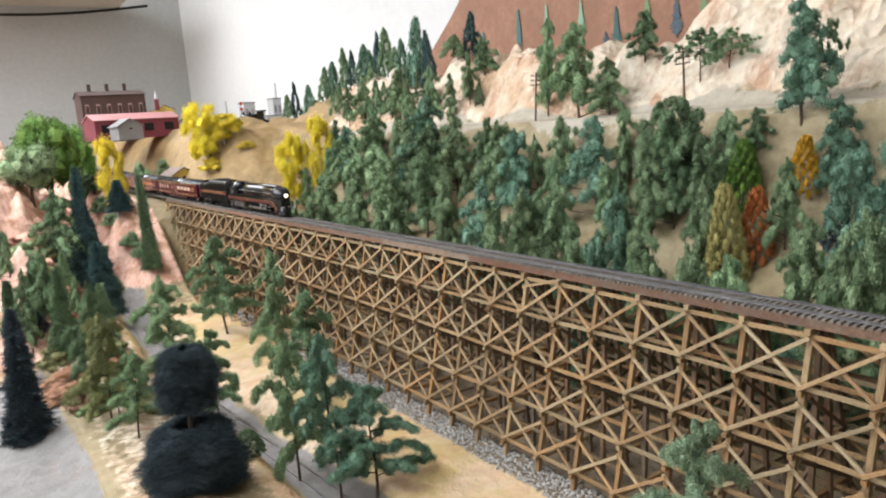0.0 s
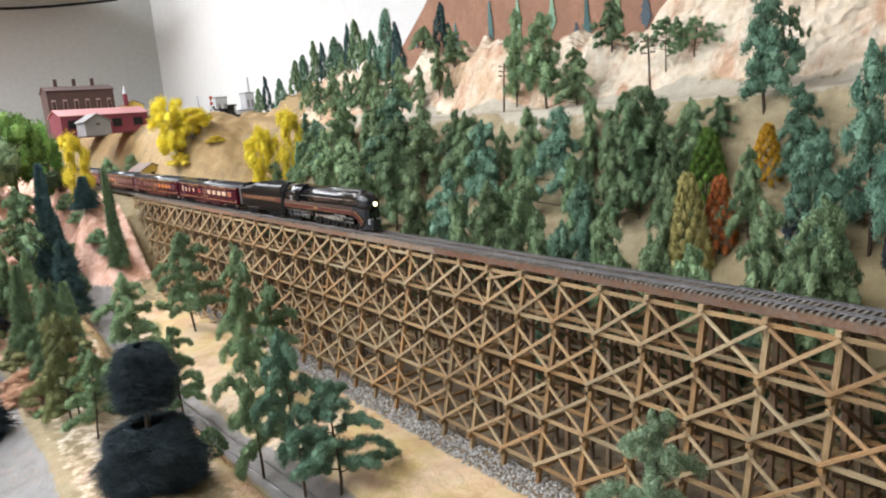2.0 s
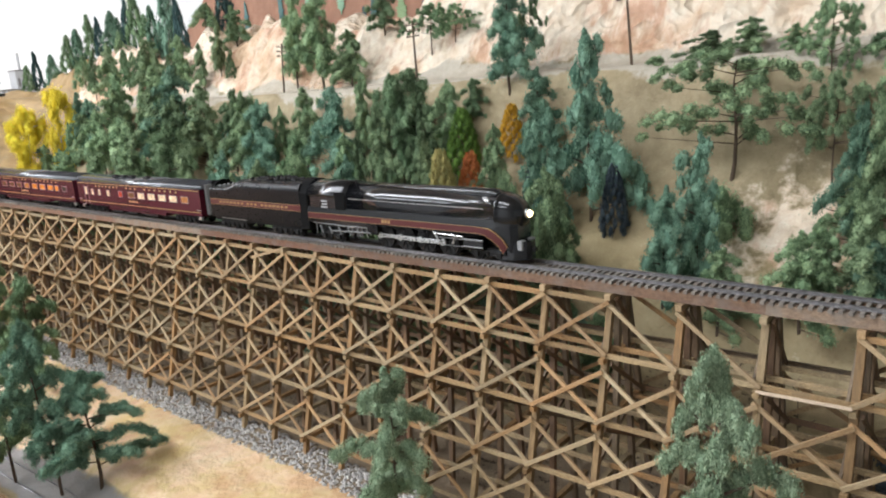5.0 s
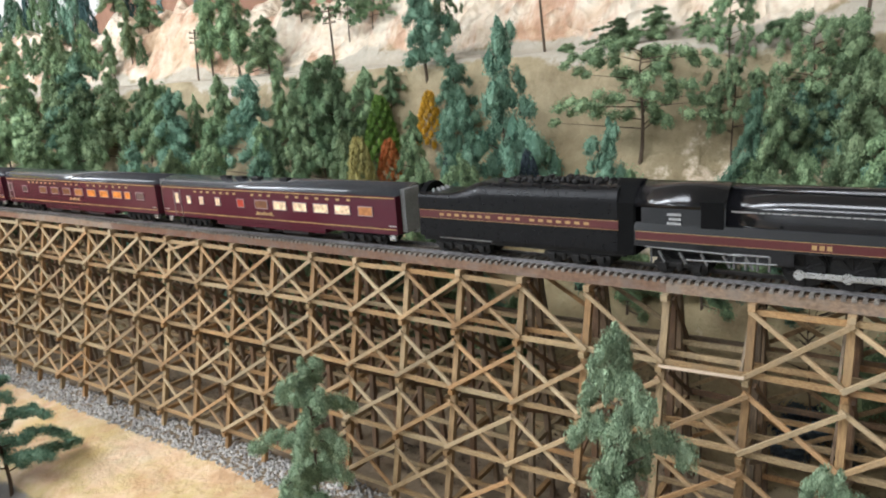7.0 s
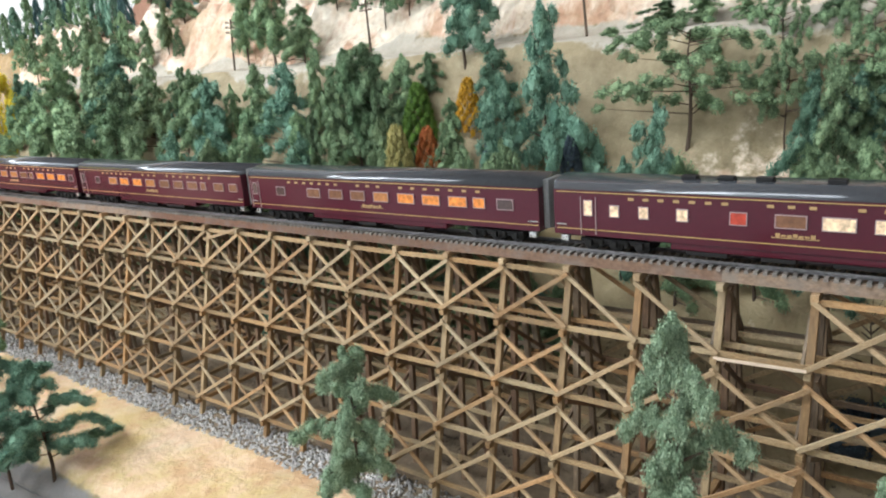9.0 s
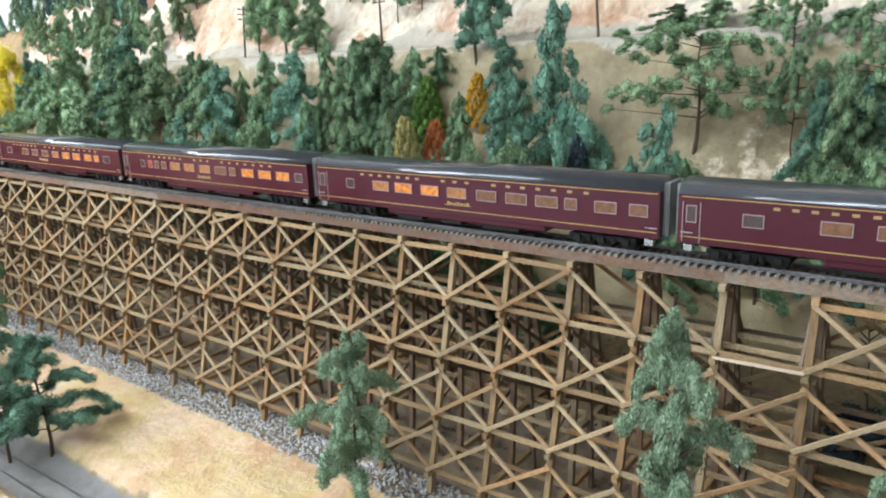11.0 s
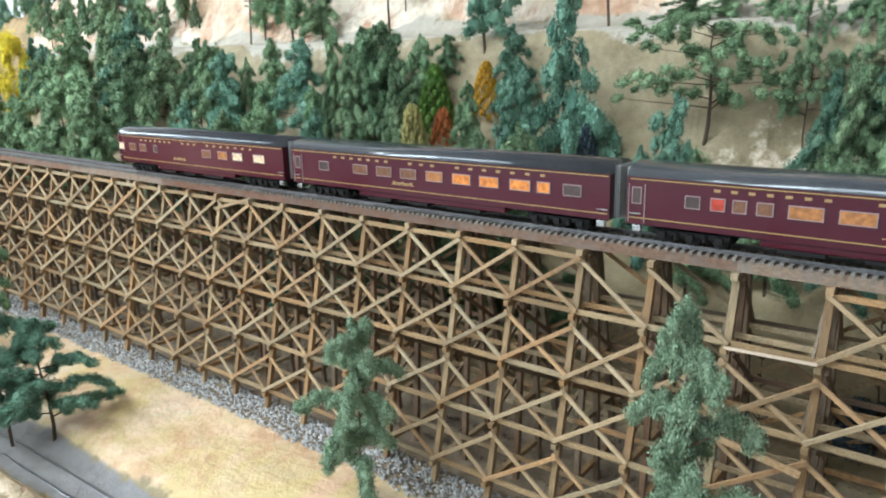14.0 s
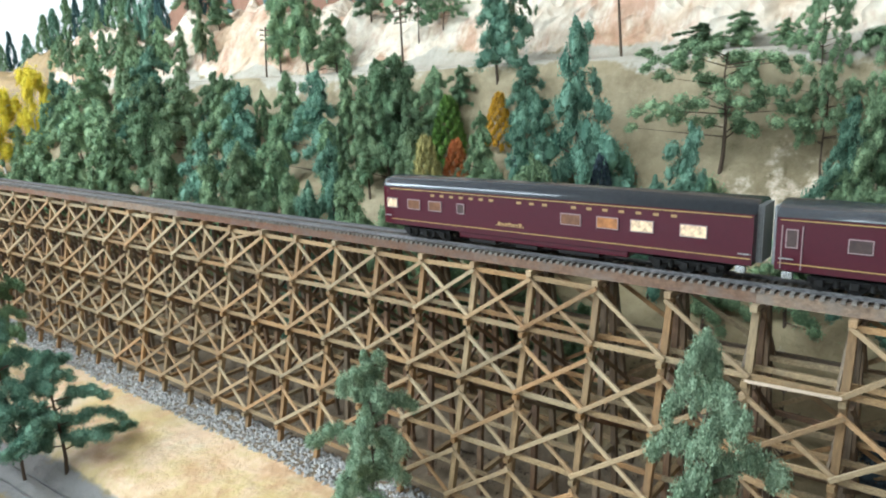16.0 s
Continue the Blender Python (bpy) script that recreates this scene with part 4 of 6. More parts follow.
def plant(kind, leaf, x, y, h, w, sunk=0.004, lean=0.0):
    """A tree of height h and crown width w on the ground at x, y."""
    PLANTED[0] += 1
    n = PLANTED[0]
    far = kind == "foam" and x < -0.95
    key = (kind, leaf, far, n % 4 if kind in ("foam", "pad", "aspen", "fir", "near") else n % 2)
    if key not in GROWN:
        GROWN[key] = tree_meshes(kind, leaf, len(GROWN) + 1, far)
    crown, stem = GROWN[key]
    name, label, category, group = LOOKS[kind]
    rng = random.Random(n * 13)
    root = empty(name, label=label.format(TONE[leaf]), category=category, group=group)
    root.matrix_basis = pose(x, y, ground_z(x, y) - sunk, rng.uniform(-3, 3), lean + rng.uniform(-3, 3), rng.uniform(0, 360)) @ Matrix.Diagonal((w, w, h, 1))
    t = new("trunk", stem)
    t.parent = root
    if crown is not None:
        c = new("crown", crown)
        c.parent = root
    return root


# ridge firs
plant("fir", "deep", -2.064, 0.400, 0.076, 0.039)
plant("fir", "spruce", -2.050, 0.420, 0.110, 0.032)
plant("fir", "teal", -1.949, 0.420, 0.103, 0.046)
plant("fir", "deep", -1.814, 0.380, 0.019, 0.047)
plant("fir", "deep", -1.751, 0.380, 0.092, 0.042)
plant("fir", "teal", -1.735, 0.400, 0.093, 0.046)
plant("fir", "deep", -1.641, 0.360, 0.075, 0.045)
plant("fir", "deep", -1.702, 0.420, 0.112, 0.042)
plant("fir", "spruce", -1.660, 0.420, 0.105, 0.027)
plant("fir", "teal", -1.620, 0.430, 0.093, 0.049)
plant("fir", "teal", -1.588, 0.430, 0.078, 0.035)
plant("fir", "spruce", -1.570, 0.440, 0.122, 0.031)
plant("fir", "deep", -1.520, 0.440, 0.131, 0.050)
plant("fir", "deep", -1.448, 0.420, 0.064, 0.036)
plant("fir", "teal", -1.410, 0.420, 0.115, 0.041)
plant("fir", "teal", -1.377, 0.430, 0.163, 0.057)
plant("fir", "spruce", -1.320, 0.430, 0.135, 0.038)
# upper trees
plant("fir", "green", -1.214, 0.420, 0.046, 0.055)
plant("fir", "spruce", -1.206, 0.460, 0.122, 0.049)
plant("foam", "deep", -1.088, 0.400, 0.076, 0.074)
plant("foam", "green", -1.468, 0.340, 0.112, 0.071)
plant("foam", "deep", -1.400, 0.340, 0.071, 0.047)
plant("foam", "deep", -1.533, 0.330, 0.098, 0.050)
plant("foam", "green", -1.316, 0.340, 0.110, 0.089)
plant("foam", "deep", -1.190, 0.340, 0.061, 0.083)
plant("foam", "green", -1.103, 0.330, 0.087, 0.045)
plant("foam", "green", -0.843, 0.330, 0.153, 0.073)
plant("foam", "green", -0.746, 0.300, 0.138, 0.095)
plant("foam", "green", -0.697, 0.310, 0.084, 0.068)
plant("foam", "deep", -0.682, 0.370, 0.073, 0.065)
plant("pad", "deep", -0.574, 0.345, 0.068, 0.067)
plant("pad", "green", -0.532, 0.345, 0.048, 0.058)
plant("bush", "green", -0.601, 0.325, 0.024, 0.044)
plant("foam", "teal", -0.394, 0.262, 0.126, 0.083)
plant("pad", "deep", -0.393, 0.300, 0.083, 0.035)
# slope, upper part
plant("foam", "green", -1.369, 0.220, 0.114, 0.089)
plant("foam", "green", -1.237, 0.220, 0.145, 0.124)
plant("foam", "green", -1.257, 0.200, 0.131, 0.083)
plant("foam", "green", -1.073, 0.210, 0.156, 0.123)
plant("foam", "deep", -1.003, 0.210, 0.137, 0.094)
plant("foam", "green", -0.964, 0.230, 0.141, 0.104)
plant("foam", "green", -0.822, 0.200, 0.145, 0.093)
plant("foam", "teal", -0.778, 0.200, 0.140, 0.090)
plant("foam", "green", -0.723, 0.235, 0.124, 0.077)
plant("foam", "teal", -0.631, 0.210, 0.137, 0.105)
plant("foam", "green", -0.611, 0.240, 0.115, 0.055)
plant("foam", "deep", -0.512, 0.210, 0.138, 0.066)
plant("foam", "green", -0.527, 0.190, 0.128, 0.071)
plant("foam", "deep", -0.461, 0.190, 0.124, 0.066)
plant("foam", "deep", -0.439, 0.250, 0.052, 0.045)
plant("cone", "lime", -0.433, 0.220, 0.078, 0.047)
plant("cone", "olive", -0.406, 0.155, 0.110, 0.046)
plant("cone", "orange", -0.393, 0.180, 0.081, 0.039)
plant("cone", "amber", -0.377, 0.235, 0.061, 0.035)
plant("cone", "blue", -0.320, 0.190, 0.058, 0.028)
plant("foam", "teal", -0.289, 0.170, 0.131, 0.070)
plant("foam", "green", -0.369, 0.190, 0.092, 0.046)
plant("foam", "green", -1.086, 0.160, 0.136, 0.111)
plant("foam", "deep", -0.941, 0.150, 0.141, 0.099)
plant("foam", "green", -1.273, 0.130, 0.132, 0.096)
# slope, lower part
plant("foam", "green", -1.142, 0.130, 0.122, 0.101)
plant("foam", "green", -0.992, 0.120, 0.147, 0.102)
plant("foam", "green", -0.816, 0.110, 0.177, 0.089)
plant("foam", "teal", -0.739, 0.110, 0.167, 0.102)
plant("foam", "green", -0.638, 0.100, 0.166, 0.092)
plant("foam", "green", -0.606, 0.130, 0.148, 0.071)
plant("foam", "green", -0.564, 0.100, 0.133, 0.064)
plant("foam", "teal", -0.507, 0.120, 0.150, 0.071)
plant("foam", "green", -0.446, 0.090, 0.158, 0.075)
plant("foam", "green", -0.397, 0.080, 0.157, 0.075)
plant("foam", "green", -0.432, 0.150, 0.130, 0.062)
plant("foam", "green", -0.312, 0.110, 0.136, 0.065)
plant("foam", "green", -0.254, 0.100, 0.161, 0.077)
plant("foam", "green", -0.674, 0.085, 0.173, 0.083)
plant("foam", "teal", -0.503, 0.080, 0.160, 0.076)
plant("foam", "green", -1.210, 0.085, 0.150, 0.091)
plant("foam", "green", -1.083, 0.080, 0.162, 0.084)
plant("foam", "green", -0.958, 0.075, 0.167, 0.087)
plant("foam", "deep", -0.500, 0.228, 0.130, 0.092)
plant("foam", "deep", -0.550, 0.238, 0.118, 0.085)
plant("foam", "green", -0.455, 0.226, 0.105, 0.072)
plant("foam", "teal", -0.345, 0.235, 0.100, 0.075)
# right part of the hill
plant("foam", "teal", -0.264, 0.200, 0.181, 0.086)
plant("cone", "blue", -0.235, 0.190, 0.069, 0.030)
plant("foam", "green", -0.261, 0.130, 0.099, 0.050)
plant("foam", "teal", -0.144, 0.150, 0.142, 0.068)
plant("pad", "green", -0.145, 0.235, 0.112, 0.128)
plant("foam", "deep", -0.192, 0.310, 0.031, 0.063)
plant("foam", "green", -0.154, 0.310, 0.038, 0.054)
plant("foam", "green", -0.115, 0.310, 0.028, 0.039)
plant("pad", "green", -0.076, 0.265, 0.081, 0.052)
plant("pad", "green", -0.066, 0.240, 0.091, 0.056)
plant("foam", "teal", -0.043, 0.200, 0.104, 0.049)
plant("foam", "green", -0.026, 0.200, 0.116, 0.055)
plant("pad", "green", -0.004, 0.250, 0.100, 0.079)
plant("foam", "green", 0.023, 0.200, 0.131, 0.075)
plant("foam", "green", 0.046, 0.150, 0.120, 0.069)
plant("foam", "green", -0.024, 0.140, 0.095, 0.075)
plant("foam", "green", 0.004, 0.150, 0.093, 0.054)
plant("bush", "deep", -0.039, 0.285, 0.021, 0.038)
plant("bush", "green", -0.138, 0.200, 0.079, 0.049)
plant("bush", "green", -0.239, 0.290, 0.016, 0.023)
plant("foam", "green", 0.025, 0.240, 0.113, 0.078)
# behind the trestle
plant("foam", "teal", -0.165, 0.135, 0.105, 0.062)
plant("foam", "green", -0.118, 0.128, 0.075, 0.060)
plant("foam", "green", -0.060, 0.130, 0.080, 0.066)
plant("foam", "teal", -0.015, 0.135, 0.072, 0.056)
plant("bare", "brush", -0.105, 0.070, 0.070, 0.040)
plant("bush", "blue", 0.024, 0.080, 0.050, 0.055)
plant("bush", "green", 0.051, 0.090, 0.087, 0.054)
plant("bare", "brush", -0.042, 0.060, 0.112, 0.034)
plant("bare", "brush", 0.024, 0.075, 0.125, 0.042)
plant("near", "sage", -0.264, -0.088, 0.150, 0.097)
plant("near", "sage", -0.037, -0.088, 0.201, 0.088)
plant("near", "sage", 0.055, -0.120, 0.173, 0.069)
plant("near", "teal", -0.566, -0.168, 0.120, 0.108)
plant("near", "teal", -0.600, -0.190, 0.176, 0.090)
plant("near", "green", -0.665, -0.206, 0.164, 0.094)
plant("near", "deep", -0.820, -0.125, 0.158, 0.088)
plant("near", "green", -0.931, -0.120, 0.193, 0.092)
plant("near", "deep", -1.220, -0.105, 0.183, 0.134)
plant("near", "green", -1.101, -0.225, 0.173, 0.138)
plant("near", "deep", -0.875, -0.225, 0.135, 0.088)
plant("tiered", "blue", -0.654, -0.312, 0.135, 0.085)
plant("cone", "deep", -0.700, -0.245, 0.029, 0.038)
plant("spruce", "spruce", -1.507, -0.250, 0.150, 0.078)
plant("spruce", "spruce", -1.678, -0.260, 0.270, 0.062)
plant("spruce", "deep", -1.617, -0.135, 0.211, 0.042)
plant("spruce", "spruce", -1.720, -0.235, 0.150, 0.050)
plant("foam", "deep", -1.302, -0.362, 0.130, 0.080)
plant("spruce", "blue", -1.300, -0.391, 0.044, 0.051)
plant("cone", "orange", -1.250, -0.351, 0.054, 0.031)
plant("near", "green", -0.800, -0.334, 0.105, 0.072)
plant("spruce", "blue", -1.150, -0.425, 0.117, 0.048)
plant("spruce", "blue", -0.920, -0.433, 0.130, 0.054)
plant("foam", "deep", -1.696, -0.300, 0.171, 0.134)
plant("foam", "deep", -2.305, -0.330, 0.078, 0.178)
plant("bush", "deep", -1.886, -0.160, 0.038, 0.069)
plant("foam", "deep", -2.039, -0.170, 0.049, 0.110)
plant("bush", "deep", -1.876, -0.130, 0.061, 0.055)
plant("near", "deep", -0.930, -0.350, 0.155, 0.085)
plant("near", "brush", -0.865, -0.350, 0.140, 0.085)
plant("bush", "rust", -1.010, -0.378, 0.034, 0.075)
plant("bush", "rust", -0.965, -0.362, 0.028, 0.066)
plant("bush", "rust", -1.070, -0.372, 0.036, 0.070)
plant("foam", "deep", -1.250, -0.400, 0.120, 0.060)
plant("near", "green", -0.881, -0.340, 0.069, 0.074)
plant("spruce", "deep", -1.193, -0.360, 0.146, 0.044)
plant("spruce", "spruce", -1.770, -0.160, 0.076, 0.060)
plant("bush", "rust", -1.402, -0.340, 0.033, 0.060)
plant("bush", "rust", -1.093, -0.360, 0.031, 0.056)
plant("foam", "green", -0.351, 0.085, 0.142, 0.067)
plant("foam", "green", -0.268, 0.090, 0.151, 0.072)
plant("foam", "green", -0.458, 0.080, 0.136, 0.065)
plant("aspen", "yellow", -1.850, -0.152, 0.199, 0.081)
plant("aspen", "yellow", -1.800, 0.061, 0.166, 0.108)
plant("aspen", "yellow", -1.780, 0.107, 0.079, 0.106)
plant("aspen", "yellow", -1.520, 0.167, 0.176, 0.086)
plant("aspen", "yellow", -1.470, 0.214, 0.191, 0.080)
plant("bush", "yellow", -1.780, 0.067, 0.039, 0.070)
plant("bush", "yellow", -1.720, 0.138, 0.026, 0.047)
plant("round", "bright", -2.000, -0.267, 0.246, 0.151)
plant("round", "bright", -2.150, -0.193, 0.282, 0.106)
plant("round", "green", -1.900, -0.320, 0.156, 0.130)
plant("bush", "deep", -2.000, 0.002, 0.104, 0.065)
plant("bush", "deep", -2.000, -0.052, 0.114, 0.071)
plant("bush", "deep", -1.900, 0.174, 0.030, 0.055)

# the rest of the wood on the slope behind the trestle
_rng = random.Random(21)
for _k in range(20):
    _x = -1.50 + 1.02 * (_k + _rng.random()) / 20
    _y = _rng.choice((0.085, 0.12, 0.155, 0.19, 0.225)) + _rng.uniform(-0.012, 0.012)
    if -0.56 < _x < -0.36 and _y > 0.11:
        continue
    _h = _rng.uniform(0.075, 0.125) * (1.0 if _y > 0.1 else 1.2)
    plant("foam", _rng.choice(("green", "green", "green", "green", "teal", "deep", "deep")), _x, _y, _h, _h * _rng.uniform(0.48, 0.68))
for _k in range(12):
    _x, _y = -0.42 + 0.22 * (_k + _rng.random()) / 12, _rng.choice((0.085, 0.11))
    _h = _rng.uniform(0.05, 0.08)
    plant(_rng.choice(("foam", "bush")), _rng.choice(("green", "teal", "deep")), _x, _y, _h, _h * 0.75)
for _k in range(12):
    _x, _y = -1.75 + 0.75 * _rng.random(), _rng.uniform(0.335, 0.44)
    _h = _rng.uniform(0.03, 0.055)
    plant(_rng.choice(("foam", "fir")), _rng.choice(("green", "deep")), _x, _y, _h, _h * 0.5)
for _k in range(8):
    _x, _y = -1.50 + 0.72 * (_k + _rng.random()) / 8, _rng.uniform(0.215, 0.25)
    _h = _rng.uniform(0.10, 0.165)
    plant("foam", _rng.choice(("green", "green", "deep", "teal")), _x, _y, _h, _h * _rng.uniform(0.5, 0.72))
for _k in range(5):
    _x, _y = -1.50 + 0.45 * (_k + _rng.random()) / 5, _rng.uniform(0.328, 0.345)
    _h = _rng.uniform(0.07, 0.11)
    plant("foam", _rng.choice(("green", "deep")), _x, _y, _h, _h * _rng.uniform(0.5, 0.7))
# thicket and dry brush at the near side of the road
for _k in range(46):
    _x = -1.75 + 0.85 * _rng.random()
    _y = _rng.uniform(-0.385, -0.265)
    _h = _rng.uniform(0.018, 0.042)
    plant("bush", _rng.choice(("brush", "brush", "deep", "rust", "green")), _x, _y, _h, _h * 1.5)
for _k in range(16):
    _x = -1.9 + 0.75 * _rng.random()
    _y = _rng.uniform(-0.42, -0.27)
    _h = _rng.uniform(0.06, 0.11)
    plant(_rng.choice(("foam", "spruce")), _rng.choice(("deep", "green", "spruce")), _x, _y, _h, _h * 0.45)
for _k in range(14):
    _x, _y = -2.1 + 0.5 * _rng.random(), _rng.uniform(-0.30, -0.10)
    _h = _rng.uniform(0.03, 0.06)
    plant("bush", _rng.choice(("deep", "green", "brush")), _x, _y, _h, _h * 1.2)
for _k in range(16):
    _x, _y = -0.06 + 0.26 * (_k + _rng.random()) / 16, _rng.choice((0.11, 0.15, 0.19, 0.23))
    _h = _rng.uniform(0.06, 0.11)
    plant("foam", _rng.choice(("green", "green", "teal", "sage")), _x, _y, _h, _h * 0.8)




# tufts of dry grass and rubble strewn over the near bank and the hill
def strew(name, n, xr, yr, size, material, label, category, seed, keep=0.0):
    rng = np.random.RandomState(seed)
    x, y = rng.uniform(*xr, n), rng.uniform(*yr, n)
    ok = value_noise(x, y, 0.05, seed) > keep
    x, y = x[ok], y[ok]
    n = len(x)
    z = land(x, y)
    verts, faces = [], []
    s = size * rng.uniform(0.5, 1.5, n)
    for k in range(3):
        a = rng.uniform(0, math.tau, n)
        dx, dy = np.cos(a) * s, np.sin(a) * s
        lift = s * rng.uniform(0.1, 0.4, n)
        base = np.stack([x, y, z - 0.0004], 1)
        p = np.stack([base + np.stack([dx, dy, 0 * s], 1) * 0.5, base - np.stack([dx, dy, 0 * s], 1) * 0.5, base + np.stack([-dy * 0.4, dx * 0.4, lift], 1)], 1)
        i = len(verts) * 3 * n
        verts.append(p.reshape(-1, 3))
    v = np.concatenate(verts)
    return tagged(finish(name, v, np.arange(len(v)).reshape(-1, 3).tolist(), material), label, category, kind="stuff")


strew("dry_grass", 26000, (-1.9, 0.1), (-0.40, -0.22), 0.0017, LEAF["brush"], "tufts of dry grass on the near bank", "grass", 41, 0.10)
strew("rust_litter", 30000, (-1.9, -0.2), (-0.42, -0.23), 0.0020, LEAF["rust"], "rusty leaf litter along the road", "litter", 42, -0.02)
strew("hill_litter", 18000, (-1.7, 0.35), (0.07, 0.262), 0.0015, LEAF["brush"], "brush and litter on the hillside", "litter", 43, 0.06)
strew("bark_litter", 26000, (-1.2, 0.35), (-0.03, 0.12), 0.0028, BARK, "brown bark and twig litter under the trestle", "litter", 45, -0.05)
strew("hill_grass", 14000, (-1.7, 0.35), (0.06, 0.25), 0.0016, LEAF["green"], "green scatter on the hillside", "grass", 44, 0.14)


# ---- poles along the ledge ----
def telegraph_pole(x, y, h, arms, lean):
    z = ground_z(x, y)
    root = empty("telegraph_pole", pose(x, y, z - 0.003, 0, lean, 0), label="dark wooden telegraph pole with crossarms on the ledge", category="pole", group="telegraph poles")
    part("shaft", rod(bmesh.new(), (0, 0, 0), (0, 0, h), 0.0016, 0.0011, 8), BARK, root)
    for k in range(arms):
        zz = h - 0.006 - 0.007 * k
        arm = boxed("crossarm", -0.011, 0.011, -0.0019, -0.0009, zz, zz + 0.0014, BARK, root)
        for m in (-0.009, -0.005, 0.005, 0.009):
            part("insulator", rod(bmesh.new(), (m, -0.0014, zz + 0.0014), (m, -0.0014, zz + 0.0034), 0.0007, 0.0005, 6), BARK, arm)


telegraph_pole(-0.840, 0.300, 0.076, 3, 5)
telegraph_pole(-0.564, 0.300, 0.078, 3, -1)
telegraph_pole(-0.268, 0.300, 0.088, 3, -4)
telegraph_pole(0.022, 0.300, 0.090, 3, 4)

# ---- the painted mountain on the wall ----
MOUNTAIN = surface("red_brown_painted_hill", (0.30, 0.15, 0.09), (0.44, 0.25, 0.17), 0.85, scale=60, patch=6, bump=0.1, wear=0.7)


def painted_mountain():
    bm = bmesh.new()
    xs = np.arange(-2.3, 0.4, 0.05)
    top = np.interp(xs, (-2.3, -1.95, -1.79, -1.67, -1.6, -1.3, -1.0, 0.4), (0.17, 0.24, 0.34, 0.415, 0.476, 0.62, 0.70, 0.72)) + 0.012 * value_noise(xs, xs * 0, 0.09, 15)
    loft(bm, [[(x, 0.732, 0.1), (x, 0.722, 0.1), (x, 0.726, z), (x, 0.732, z)] for x, z in zip(xs, top)])
    root = tagged(part("backdrop", bm, MOUNTAIN), "red-brown mountain painted on the wall board", "backdrop", kind="structure")
    rng = random.Random(8)

    def painted_tree(x, z, h, w, leaf):
        w, h, z = w * 0.66, h * 0.80, z - 0.042
        bm = bmesh.new()
        pts = [(0, 1.0)]
        for k in range(1, 12):
            u = 1 - k / 12.5
            pts += [(0.5 * (k / 12) ** 0.6 * rng.uniform(0.5, 1.15), u + 0.02 * rng.random()), (0.32 * (k / 12) ** 0.6 * rng.uniform(0.6, 1.1), u - 0.03)]
        pts += [(0.06, 0.02), (0.05, -0.06)]
        ring = [(a * w, b * h) for a, b in pts] + [(-a * w * rng.uniform(0.8, 1.1), b * h) for a, b in reversed(pts[1:])]
        lo = [bm.verts.new((x + a, 0.7215, z + b)) for a, b in ring]
        bm.faces.new(lo)
        ex = bmesh.ops.extrude_face_region(bm, geom=bm.faces[:])
        for v in [g for g in ex["geom"] if isinstance(g, bmesh.types.BMVert)]:
            v.co.y -= 0.0012
        part("painted_tree", bm, LEAF[leaf], root)

    for x, z, h, w, leaf in ((-1.68, 0.385, 0.05, 0.035, "blue"), (-1.50, 0.33, 0.12, 0.06, "spruce"), (-1.36, 0.36, 0.12, 0.05, "spruce"), (-1.36, 0.33, 0.06, 0.045, "blue"), (-1.26, 0.33, 0.15, 0.05, "teal"), (-1.25, 0.31, 0.05, 0.05, "blue"), (-1.15, 0.36, 0.10, 0.05, "teal"), (-1.08, 0.30, 0.08, 0.06, "blue"), (-1.05, 0.33, 0.10, 0.05, "spruce"), (-0.97, 0.32, 0.12, 0.06, "deep"), (-0.90, 0.33, 0.09, 0.06, "blue"), (-0.84, 0.32, 0.11, 0.05, "deep"), (-0.78, 0.34, 0.10, 0.05, "teal")):
        painted_tree(x, z, h, w, leaf)


painted_mountain()

# ---- the town on the plateau ----
BRICK = surface("dark_brown_brick", (0.040, 0.022, 0.017), (0.085, 0.045, 0.036), 0.9, scale=300, patch=20)
RED_WALL = surface("maroon_siding", (0.15, 0.022, 0.034), (0.21, 0.036, 0.050), 0.6, scale=300, patch=20)
PINK_ROOF = surface("faded_pink_roof", (0.42, 0.17, 0.17), (0.55, 0.26, 0.25), 0.6, scale=250, patch=14)
GREY_ROOF = surface("grey_shingle_roof", (0.16, 0.15, 0.15), (0.30, 0.29, 0.28), 0.8, scale=300, patch=20)
PALE_WALL = surface("pale_grey_card", (0.42, 0.43, 0.44), (0.55, 0.56, 0.57), 0.8, scale=200, patch=15)
YELLOW_WALL = surface("yellow_clapboard", (0.62, 0.47, 0.08), (0.76, 0.60, 0.16), 0.7, scale=300, patch=20)
BROWN_ROOF = surface("brown_roof", (0.17, 0.12, 0.10), (0.28, 0.21, 0.18), 0.8, scale=300, patch=20)


